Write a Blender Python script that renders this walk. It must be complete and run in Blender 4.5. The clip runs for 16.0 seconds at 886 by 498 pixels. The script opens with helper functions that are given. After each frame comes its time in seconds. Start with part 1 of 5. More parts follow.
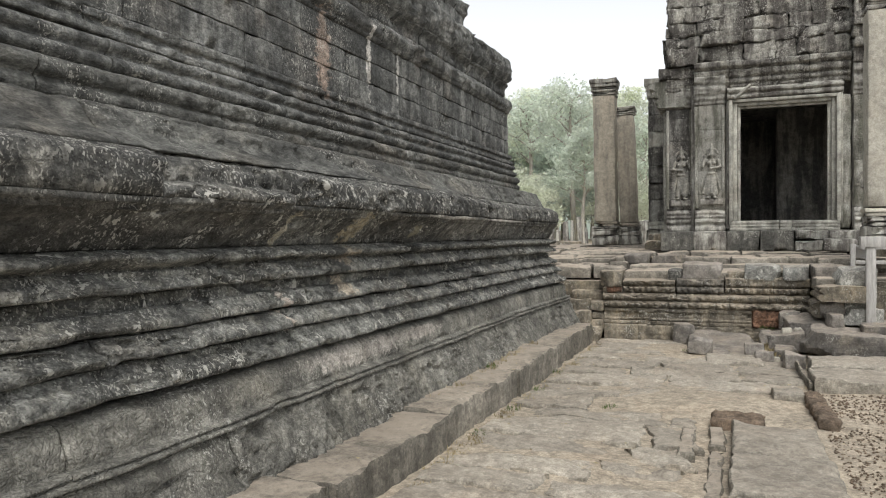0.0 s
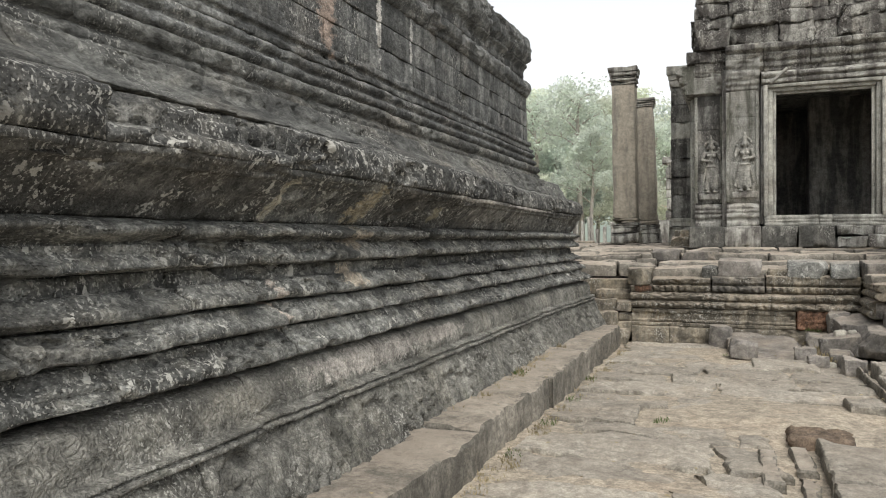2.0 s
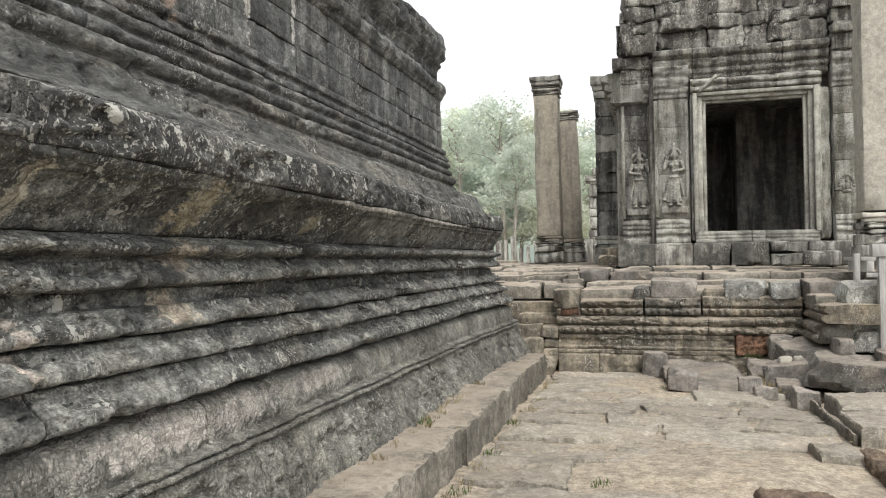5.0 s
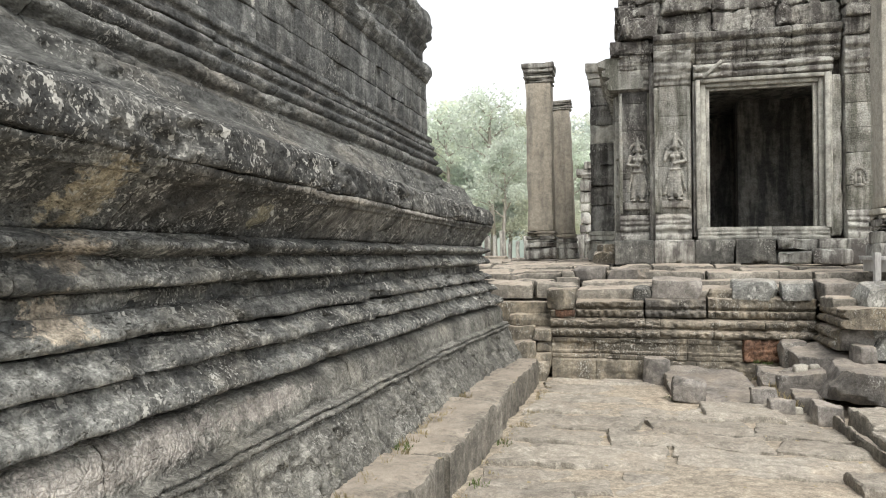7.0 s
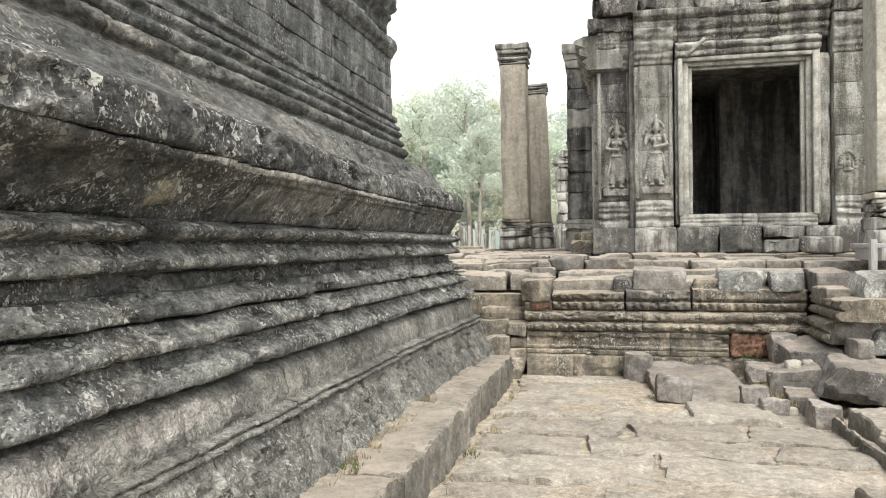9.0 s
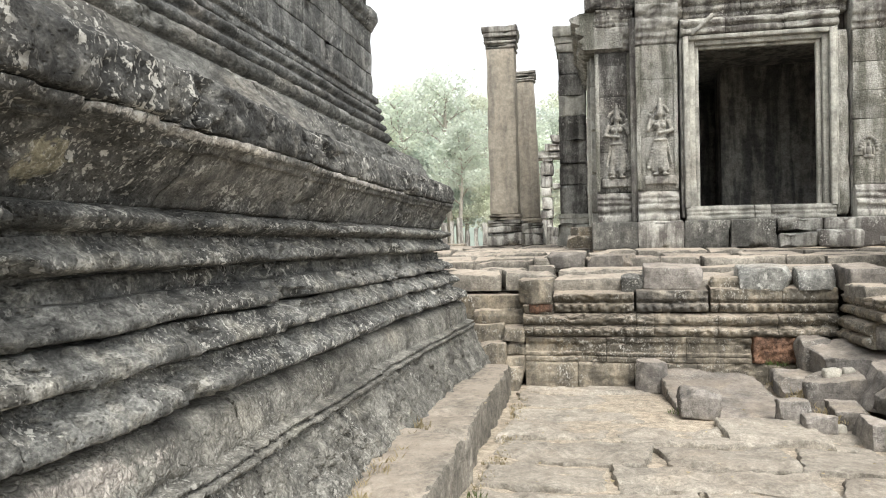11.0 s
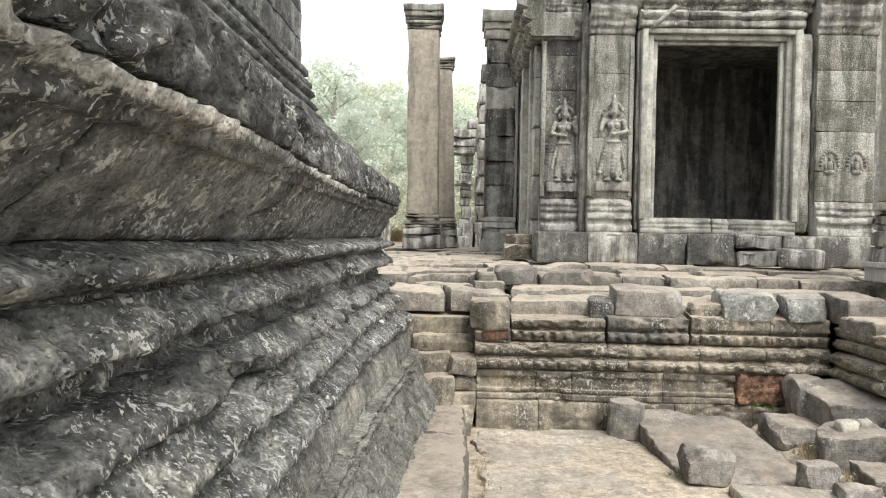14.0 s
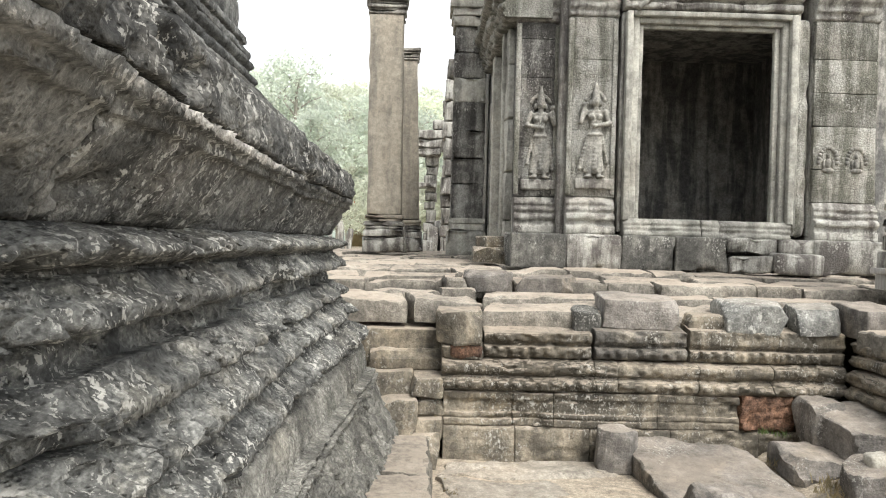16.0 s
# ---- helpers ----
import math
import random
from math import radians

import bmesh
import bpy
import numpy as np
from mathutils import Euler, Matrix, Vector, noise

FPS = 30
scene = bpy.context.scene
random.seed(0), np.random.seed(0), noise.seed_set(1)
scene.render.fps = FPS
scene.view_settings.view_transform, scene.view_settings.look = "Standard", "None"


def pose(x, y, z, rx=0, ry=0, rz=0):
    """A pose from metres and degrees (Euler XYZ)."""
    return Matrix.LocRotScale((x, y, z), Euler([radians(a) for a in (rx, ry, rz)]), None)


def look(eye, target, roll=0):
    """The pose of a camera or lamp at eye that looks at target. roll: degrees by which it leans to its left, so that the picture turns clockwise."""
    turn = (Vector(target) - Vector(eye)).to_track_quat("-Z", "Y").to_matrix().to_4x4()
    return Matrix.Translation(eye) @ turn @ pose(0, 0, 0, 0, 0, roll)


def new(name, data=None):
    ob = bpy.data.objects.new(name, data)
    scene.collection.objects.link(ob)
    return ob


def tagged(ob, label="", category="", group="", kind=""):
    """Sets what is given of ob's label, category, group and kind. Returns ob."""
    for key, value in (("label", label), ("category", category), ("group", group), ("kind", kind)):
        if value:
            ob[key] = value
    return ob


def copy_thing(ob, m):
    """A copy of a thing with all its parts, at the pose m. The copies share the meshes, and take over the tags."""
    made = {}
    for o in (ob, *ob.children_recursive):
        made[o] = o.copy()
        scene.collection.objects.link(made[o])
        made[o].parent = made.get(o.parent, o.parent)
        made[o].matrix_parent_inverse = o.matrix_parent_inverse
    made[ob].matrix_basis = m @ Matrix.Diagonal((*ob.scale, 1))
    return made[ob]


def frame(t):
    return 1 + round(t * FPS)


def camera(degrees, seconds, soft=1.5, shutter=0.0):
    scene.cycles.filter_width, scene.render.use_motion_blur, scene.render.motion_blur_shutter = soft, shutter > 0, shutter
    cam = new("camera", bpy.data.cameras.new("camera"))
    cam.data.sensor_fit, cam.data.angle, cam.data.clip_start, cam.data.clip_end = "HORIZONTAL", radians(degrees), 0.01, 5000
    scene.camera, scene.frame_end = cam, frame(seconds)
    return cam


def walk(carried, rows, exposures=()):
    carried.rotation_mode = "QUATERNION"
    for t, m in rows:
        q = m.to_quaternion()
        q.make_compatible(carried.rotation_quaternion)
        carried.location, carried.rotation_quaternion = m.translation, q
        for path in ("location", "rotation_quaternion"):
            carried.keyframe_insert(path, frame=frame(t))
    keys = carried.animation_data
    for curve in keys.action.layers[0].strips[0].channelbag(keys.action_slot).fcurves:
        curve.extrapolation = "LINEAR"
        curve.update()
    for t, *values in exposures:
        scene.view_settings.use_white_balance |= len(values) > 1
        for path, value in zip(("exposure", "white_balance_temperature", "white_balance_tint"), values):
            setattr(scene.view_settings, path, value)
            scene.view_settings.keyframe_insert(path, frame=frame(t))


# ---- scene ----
SKY, SUN = 0.15, 1.2
cam = camera(60.8, 16.0, soft=1.1)
PATH = [
    (0, (-0.198, -3.204, 1.555), (-0.908, -1.334, 1.521), -0.5),
    (0.5, (-0.287, -2.956, 1.524), (-1.041, -1.104, 1.489), -0.5),
    (1, (-0.426, -2.818, 1.456), (-1.197, -0.973, 1.431), -0.0),
    (1.5, (-0.619, -2.632, 1.431), (-1.357, -0.773, 1.412), -0.3),
    (2, (-0.703, -2.341, 1.405), (-1.418, -0.473, 1.382), -0.4),
    (2.5, (-0.758, -2.108, 1.418), (-1.426, -0.223, 1.405), 0.4),
    (3, (-0.856, -1.935, 1.409), (-1.431, -0.019, 1.421), -0.0),
    (3.5, (-0.907, -1.772, 1.397), (-1.426, 0.159, 1.432), -0.8),
    (4, (-0.895, -1.503, 1.396), (-1.422, 0.426, 1.426), -0.8),
    (6.5, (-0.941, -0.523, 1.357), (-1.466, 1.406, 1.39), -0.7),
    (7, (-1.058, -0.312, 1.405), (-1.556, 1.625, 1.421), -0.4),
    (7.5, (-1.116, -0.221, 1.407), (-1.583, 1.724, 1.415), -0.6),
    (8, (-1.088, -0.066, 1.39), (-1.546, 1.881, 1.391), -0.6),
    (8.5, (-1.038, 0.155, 1.391), (-1.494, 2.102, 1.389), -0.6),
    (9, (-1.104, 0.358, 1.379), (-1.544, 2.31, 1.371), -0.6),
    (11.5, (-1.508, 1.509, 1.358), (-1.889, 3.472, 1.345), -1.1),
    (12, (-1.647, 1.77, 1.368), (-2.021, 3.735, 1.357), -1.1),
    (12.5, (-1.837, 1.978, 1.375), (-2.135, 3.955, 1.347), -0.9),
    (13, (-2.055, 2.131, 1.462), (-2.197, 4.125, 1.395), -0.2),
    (13.5, (-2.143, 2.316, 1.483), (-2.212, 4.315, 1.426), 0.4),
    (14, (-2.204, 2.556, 1.527), (-2.261, 4.554, 1.492), 1.1),
    (14.5, (-2.299, 2.816, 1.509), (-2.258, 4.815, 1.463), 0.3),
    (15, (-2.316, 3.05, 1.505), (-2.192, 5.045, 1.468), -0.0),
    (15.5, (-2.252, 3.326, 1.501), (-2.17, 5.324, 1.484), 1.0),
    (16, (-2.214, 3.468, 1.481), (-2.177, 5.467, 1.463), 1.5),
]
walk(cam, [(t, look(eye, target, roll)) for t, eye, target, roll in PATH], [(0.0, 0.64), (2.0, 0.71), (3.0, 0.89), (4.0, 0.9), (6.5, 0.93), (7.0, 1.07), (7.5, 1.21), (8.0, 1.26), (11.5, 1.36), (14.5, 1.39), (15.0, 1.72), (15.5, 1.78), (16.0, 1.4)])


# ---- light ----
def link(nt, a, b):
    nt.links.new(a, b)


world = bpy.data.worlds.new("overcast_sky")
scene.world = world
world.use_nodes = True
wt = world.node_tree
wt.nodes.clear()
sky = wt.nodes.new("ShaderNodeTexSky")
sky.sky_type = "NISHITA"
sky.sun_disc = False
sky.sun_elevation, sky.sun_rotation = radians(55), radians(149)
sky.air_density, sky.dust_density, sky.ozone_density = 1.0, 1.5, 1.0
grey = wt.nodes.new("ShaderNodeHueSaturation")
grey.inputs["Saturation"].default_value = 0.14
back = wt.nodes.new("ShaderNodeBackground")
back.inputs["Strength"].default_value = SKY
wout = wt.nodes.new("ShaderNodeOutputWorld")
link(wt, sky.outputs[0], grey.inputs["Color"])
link(wt, grey.outputs[0], back.inputs["Color"])
link(wt, back.outputs[0], wout.inputs["Surface"])

sun = new("sun", bpy.data.lights.new("sun", "SUN"))
sun.data.energy, sun.data.angle, sun.data.color = SUN, radians(25), (1.0, 0.96, 0.9)
sun.matrix_world = look((5, -6.5, 14), (0, 2, 0))


# ---- materials ----
def node(nt, kind, **kw):
    n = nt.nodes.new(kind)
    for k, v in kw.items():
        n.inputs[k].default_value = v
    return n


def mixc(nt, fac, a, b, blend="MIX"):
    m = nt.nodes.new("ShaderNodeMix")
    m.data_type, m.blend_type = "RGBA", blend
    for sock, v in ((m.inputs[0], fac), (m.inputs[6], a), (m.inputs[7], b)):
        if isinstance(v, (int, float)):
            sock.default_value = v
        elif isinstance(v, tuple):
            sock.default_value = (*v, 1)
        else:
            nt.links.new(v, sock)
    return m.outputs[2]


def ramp(nt, src, lo, hi, a=0.0, b=1.0):
    r = nt.nodes.new("ShaderNodeMapRange")
    r.interpolation_type = "SMOOTHSTEP"
    nt.links.new(src, r.inputs[0])
    for i, v in ((1, lo), (2, hi), (3, a), (4, b)):
        r.inputs[i].default_value = v
    return r.outputs[0]


def math_node(nt, op, a, b):
    m = nt.nodes.new("ShaderNodeMath")
    m.operation = op
    for i, v in enumerate((a, b)):
        if isinstance(v, (int, float)):
            m.inputs[i].default_value = v
        else:
            nt.links.new(v, m.inputs[i])
    return m.outputs[0]


def noise_tex(nt, vec, scale, detail=4.0, rough=0.55, stretch=None, distortion=0.0):
    if stretch:
        mp = nt.nodes.new("ShaderNodeMapping")
        mp.inputs["Scale"].default_value = stretch
        nt.links.new(vec, mp.inputs["Vector"])
        vec = mp.outputs[0]
    n = node(nt, "ShaderNodeTexNoise", Scale=scale, Detail=detail, Roughness=rough, Distortion=distortion)
    nt.links.new(vec, n.inputs["Vector"])
    return n.outputs[0]


def stone(name, base, dark, lichen=(0.5, 0.49, 0.44), darkness=0.5, spots=0.3, streaks=0.5, relief=0.5, carve=0.0,
          tint=(0.36, 0.28, 0.2), tint_amount=0.25, strata=0.0, green=0.0, marks=(), grit=0.6, pits=0.14, mottle=0.0, film=0.0, carve_scale=(14.0, 31.0), along=1.0, sand_light=0.0):
    """Weathered sandstone: pale body, dark crust in patches and runs, lichen spots, pitted and layered relief."""
    base, dark, tint = ((c[0] * 0.95, c[1], c[2] * 1.02) for c in (base, dark, tint))
    mat = bpy.data.materials.new(name)
    mat.use_nodes = True
    nt = mat.node_tree
    bsdf = nt.nodes["Principled BSDF"]
    plain_co = co = nt.nodes.new("ShaderNodeTexCoord").outputs["Object"]
    if along != 1.0:
        # weathering drawn out along the courses
        lay = nt.nodes.new("ShaderNodeMapping")
        lay.inputs["Scale"].default_value = (1, along, 1)
        nt.links.new(plain_co, lay.inputs["Vector"])
        co = lay.outputs[0]
    info = nt.nodes.new("ShaderNodeObjectInfo").outputs["Random"]
    off = nt.nodes.new("ShaderNodeVectorMath")
    off.operation = "MULTIPLY_ADD"
    comb = nt.nodes.new("ShaderNodeCombineXYZ")
    nt.links.new(math_node(nt, "MULTIPLY", info, 1.7), comb.inputs[0])
    nt.links.new(math_node(nt, "MULTIPLY", info, 0.9), comb.inputs[2])
    nt.links.new(comb.outputs[0], off.inputs[0])
    off.inputs[1].default_value = (1, 1, 1)
    nt.links.new(co, off.inputs[2])
    piece = off.outputs[0]
    big = noise_tex(nt, co, 0.8, 3, 0.6)
    mid = noise_tex(nt, piece, 4.5, 6, 0.68)
    fine = noise_tex(nt, co, 38, 5, 0.7)
    run = noise_tex(nt, plain_co, 3.0, 5, 0.6, stretch=(2.2, 2.2, 0.28), distortion=0.3)
    crust = math_node(nt, "ADD", math_node(nt, "MULTIPLY", mid, 0.55), math_node(nt, "MULTIPLY", run, streaks))
    crust = math_node(nt, "ADD", crust, math_node(nt, "MULTIPLY", big, 0.5))
    centre = 0.5 * (1.05 + streaks)
    crust = ramp(nt, crust, centre + 0.2 - 0.36 * darkness - 0.2, centre + 0.2 - 0.36 * darkness + 0.12)
    warm = ramp(nt, noise_tex(nt, co, 1.6, 4, 0.6, distortion=0.6), 0.48, 0.72)
    col = mixc(nt, math_node(nt, "MULTIPLY", warm, tint_amount), base, tint)
    col = mixc(nt, math_node(nt, "MULTIPLY", crust, 0.88), col, dark)
    if film:
        thin = ramp(nt, noise_tex(nt, co, 6.5, 7, 0.72), 0.5, 0.62, 0.0, film)
        col = mixc(nt, thin, col, (0.31, 0.297, 0.25))
    if mottle:
        patch = ramp(nt, noise_tex(nt, co, 24, 7, 0.75, stretch=(1, 1, 0.9)), 0.48, 0.56, 0.0, mottle)
        col = mixc(nt, patch, col, dark)
    if green:
        moss = ramp(nt, noise_tex(nt, co, 2.3, 5, 0.7), 0.55, 0.75, 0, green)
        col = mixc(nt, moss, col, (0.09, 0.11, 0.055))
    for my, mz, ry, rz, shade in marks:
        # a pale lime run or stain round the height mz at the distance my along the wall
        shift = nt.nodes.new("ShaderNodeVectorMath")
        shift.operation = "MULTIPLY_ADD"
        nt.links.new(plain_co, shift.inputs[0])
        shift.inputs[1].default_value = (0, 1 / ry, 1 / rz)
        shift.inputs[2].default_value = (0, -my / ry, -mz / rz)
        size = nt.nodes.new("ShaderNodeVectorMath")
        size.operation = "LENGTH"
        nt.links.new(shift.outputs[0], size.inputs[0])
        ragged = math_node(nt, "ADD", size.outputs["Value"], math_node(nt, "MULTIPLY", noise_tex(nt, co, 16, 6, 0.75), 3.0))
        col = mixc(nt, ramp(nt, ragged, 2.15, 2.45, 0.85, 0.0), col, shade)
    speck = noise_tex(nt, co, 95, 3, 0.6)
    grain = math_node(nt, "MULTIPLY", ramp(nt, speck, 0.32, 0.68, 1 - 0.3 * grit, 1 + 0.3 * grit), ramp(nt, fine, 0.3, 0.7, 1 - 0.38 * grit, 1 + 0.38 * grit))
    blot = ramp(nt, noise_tex(nt, piece, 13, 4, 0.7), 0.33, 0.67, 1 - 0.45 * grit, 1 + 0.45 * grit)
    each = ramp(nt, info, 0, 1, 0.84, 1.16)
    mul = nt.nodes.new("ShaderNodeVectorMath")
    mul.operation = "SCALE"
    nt.links.new(col, mul.inputs[0])
    nt.links.new(math_node(nt, "MULTIPLY", math_node(nt, "MULTIPLY", grain, blot), each), mul.inputs[3])
    col = mul.outputs[0]
    if carve:
        warp = node(nt, "ShaderNodeTexNoise", Scale=7.0, Detail=3.0)
        nt.links.new(co, warp.inputs["Vector"])
        wv = nt.nodes.new("ShaderNodeVectorMath")
        wv.operation = "MULTIPLY_ADD"
        nt.links.new(warp.outputs["Color"], wv.inputs[0])
        wv.inputs[1].default_value = (0.15, 0.15, 0.15)
        nt.links.new(co, wv.inputs[2])
        lines = []
        for size in carve_scale:
            cell = node(nt, "ShaderNodeTexVoronoi", Scale=size, Randomness=0.8)
            cell.feature = "DISTANCE_TO_EDGE"
            nt.links.new(wv.outputs[0], cell.inputs["Vector"])
            lines.append(ramp(nt, cell.outputs[0], 0.0, 0.2))
        # carved lines painted darker, as shade, so that the relief reads
        line_shade = math_node(nt, "MULTIPLY", ramp(nt, lines[0], 0.0, 0.6, 1 - 0.35 * min(1.0, carve), 1.0), ramp(nt, lines[1], 0.0, 0.6, 1 - 0.35 * min(1.0, carve), 1.0))
        sc = nt.nodes.new("ShaderNodeVectorMath")
        sc.operation = "SCALE"
        nt.links.new(col, sc.inputs[0])
        nt.links.new(line_shade, sc.inputs[3])
        col = sc.outputs[0]
    if spots:
        area = ramp(nt, noise_tex(nt, plain_co, 2.1, 4, 0.65), 0.5 - 0.1 * spots, 0.66 - 0.1 * spots)
        dots = ramp(nt, noise_tex(nt, plain_co, 14, 4, 0.62, stretch=(1.1, 1.1, 0.75)), 0.66 - 0.05 * spots, 0.68 - 0.05 * spots)
        small = ramp(nt, noise_tex(nt, plain_co, 55, 3, 0.62, stretch=(1.1, 1.1, 0.75)), 0.57, 0.61)
        lich = math_node(nt, "MULTIPLY", area, math_node(nt, "MAXIMUM", dots, math_node(nt, "MULTIPLY", small, 0.7)))
        col = mixc(nt, math_node(nt, "MULTIPLY", lich, 0.8), col, lichen)
    if sand_light:
        # wind-blown sand, thin and patchy, doubling as painted top light on level stone
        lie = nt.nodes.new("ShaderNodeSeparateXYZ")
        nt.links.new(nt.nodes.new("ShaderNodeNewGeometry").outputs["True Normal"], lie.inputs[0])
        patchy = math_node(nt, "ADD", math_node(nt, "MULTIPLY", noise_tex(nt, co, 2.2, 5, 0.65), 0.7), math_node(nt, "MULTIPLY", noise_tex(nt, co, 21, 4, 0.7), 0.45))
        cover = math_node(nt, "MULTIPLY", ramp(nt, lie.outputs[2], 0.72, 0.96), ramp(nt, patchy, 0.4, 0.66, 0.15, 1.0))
        col = mixc(nt, math_node(nt, "MULTIPLY", cover, sand_light), col, (0.47, 0.4, 0.32))
    nt.links.new(col, bsdf.inputs["Base Color"])
    bsdf.inputs["Roughness"].default_value = 0.9
    bsdf.inputs["Specular IOR Level"].default_value = 0.25
    height = math_node(nt, "ADD", math_node(nt, "MULTIPLY", mid, 0.55), math_node(nt, "MULTIPLY", fine, 0.26))
    pit = node(nt, "ShaderNodeTexVoronoi", Scale=26.0 if pits < 0.2 else 52.0, Randomness=1.0)
    nt.links.new(co, pit.inputs["Vector"])
    height = math_node(nt, "ADD", height, math_node(nt, "MULTIPLY", ramp(nt, pit.outputs[0], 0.0, 0.35), pits))
    height = math_node(nt, "ADD", height, math_node(nt, "MULTIPLY", speck, 0.17))
    if strata:
        layer = noise_tex(nt, piece, 5.0, 6, 0.65, stretch=(1.0, 1.0, 14.0) if strata > 0 else (1.0, 5.0, 6.0), distortion=0.5)
        height = math_node(nt, "ADD", height, math_node(nt, "MULTIPLY", layer, abs(strata)))
    if carve:
        height = math_node(nt, "ADD", height, math_node(nt, "MULTIPLY", lines[0], 0.26 * carve))
        height = math_node(nt, "ADD", height, math_node(nt, "MULTIPLY", lines[1], 0.16 * carve))
    bump = node(nt, "ShaderNodeBump", Strength=min(1.0, relief), Distance=0.03)
    nt.links.new(height, bump.inputs["Height"])
    nt.links.new(bump.outputs[0], bsdf.inputs["Normal"])
    return mat


def plain(name, color, rough=0.8, spread=0.25, scale=6.0, stretch=None, relief=0.3):
    """A simple material with two scales of uneven colour and fine relief."""
    mat = bpy.data.materials.new(name)
    mat.use_nodes = True
    nt = mat.node_tree
    bsdf = nt.nodes["Principled BSDF"]
    co = nt.nodes.new("ShaderNodeTexCoord").outputs["Object"]
    info = nt.nodes.new("ShaderNodeObjectInfo").outputs["Random"]
    a = noise_tex(nt, co, scale, 5, 0.6, stretch=stretch)
    b = noise_tex(nt, co, scale * 7, 4, 0.6, stretch=stretch)
    k = math_node(nt, "MULTIPLY", ramp(nt, a, 0.25, 0.75, 1 - spread, 1 + spread), ramp(nt, b, 0.25, 0.75, 1 - spread * 0.6, 1 + spread * 0.6))
    k = math_node(nt, "MULTIPLY", k, ramp(nt, info, 0, 1, 0.88, 1.12))
    mul = nt.nodes.new("ShaderNodeVectorMath")
    mul.operation = "SCALE"
    mul.inputs[0].default_value = color
    nt.links.new(k, mul.inputs[3])
    nt.links.new(mul.outputs[0], bsdf.inputs["Base Color"])
    bsdf.inputs["Roughness"].default_value = rough
    bump = node(nt, "ShaderNodeBump", Strength=relief, Distance=0.02)
    nt.links.new(math_node(nt, "ADD", a, math_node(nt, "MULTIPLY", b, 0.4)), bump.inputs["Height"])
    nt.links.new(bump.outputs[0], bsdf.inputs["Normal"])
    return mat


def leaf_material(name, color, spread=0.5):
    mat = plain(name, color, 0.6, spread, 0.25, relief=0.0)
    nt = mat.node_tree
    bsdf = nt.nodes["Principled BSDF"]
    tr = nt.nodes.new("ShaderNodeBsdfTranslucent")
    mix = nt.nodes.new("ShaderNodeMixShader")
    mix.inputs[0].default_value = 0.5
    src = bsdf.inputs["Base Color"].links[0].from_socket
    nt.links.new(src, tr.inputs["Color"])
    out = nt.nodes["Material Output"]
    nt.links.new(bsdf.outputs[0], mix.inputs[1])
    nt.links.new(tr.outputs[0], mix.inputs[2])
    nt.links.new(mix.outputs[0], out.inputs["Surface"])
    return mat


M_WALL = stone("dark_weathered_sandstone", (0.235, 0.224, 0.2), (0.042, 0.041, 0.038), darkness=0.5, spots=0.95, streaks=0.45, relief=1.0, mottle=0.4, film=0.36, pits=0.3, grit=0.9, along=0.8, tint=(0.2, 0.155, 0.11), marks=((0.86, 1.1, 0.035, 0.14, (0.38, 0.33, 0.28)), (0.84, 1.62, 0.06, 0.16, (0.42, 0.39, 0.31)), (1.8, 1.62, 0.13, 0.13, (0.3, 0.26, 0.18)), (1.75, 1.42, 0.16, 0.07, (0.36, 0.31, 0.24)), (1.7, 1.2, 0.14, 0.09, (0.36, 0.31, 0.24)), (2.2, 0.88, 0.07, 0.03, (0.24, 0.15, 0.09))), tint_amount=0.4)
M_WALLD = stone("black_weathered_sandstone", (0.205, 0.195, 0.175), (0.042, 0.041, 0.038), darkness=0.6, spots=1.0, streaks=0.45, relief=1.0, mottle=0.3, film=0.4, pits=0.3, grit=0.95, along=0.8, tint=(0.2, 0.155, 0.11), tint_amount=0.4)
M_SLAB = stone("black_crusted_sandstone", (0.185, 0.173, 0.153), (0.038, 0.037, 0.035), darkness=0.7, spots=1.25, streaks=0.9, relief=1.0, mottle=0.4, film=0.1, pits=0.25, grit=0.9, along=0.8, tint=(0.22, 0.17, 0.12), marks=((0.86, 1.62, 0.06, 0.17, (0.4, 0.37, 0.29)), (1.86, 1.6, 0.07, 0.13, (0.26, 0.22, 0.15)), (3.0, 1.53, 0.3, 0.035, (0.42, 0.4, 0.35)), (4.4, 1.72, 0.35, 0.03, (0.45, 0.43, 0.38))))
M_CAV = stone("brown_crusted_sandstone", (0.2, 0.185, 0.163), (0.045, 0.043, 0.039), darkness=0.66, spots=1.0, streaks=0.35, relief=1.0, mottle=0.35, film=0.1, pits=0.2, grit=0.75, along=1.0, tint=(0.2, 0.15, 0.11), tint_amount=0.35, marks=((0.86, 1.62, 0.06, 0.17, (0.4, 0.37, 0.29)), (1.86, 1.6, 0.07, 0.13, (0.26, 0.22, 0.15)), (3.6, 1.735, 0.8, 0.022, (0.36, 0.34, 0.3)), (5.6, 1.735, 0.9, 0.02, (0.4, 0.38, 0.34)), (3.0, 1.6, 0.09, 0.06, (0.26, 0.24, 0.17))))
M_CARVED = stone("carved_foot_sandstone", (0.31, 0.286, 0.245), (0.085, 0.079, 0.069), darkness=0.48, spots=0.25, streaks=0.4, relief=1.0, carve=0.55, carve_scale=(24.0, 50.0), tint=(0.3, 0.24, 0.15), green=0.2, mottle=0.2, film=0.15, along=1.0, grit=0.6, marks=((1.75, 0.72, 0.9, 0.09, (0.4, 0.37, 0.33)), (2.9, 0.72, 0.5, 0.06, (0.38, 0.35, 0.31))))
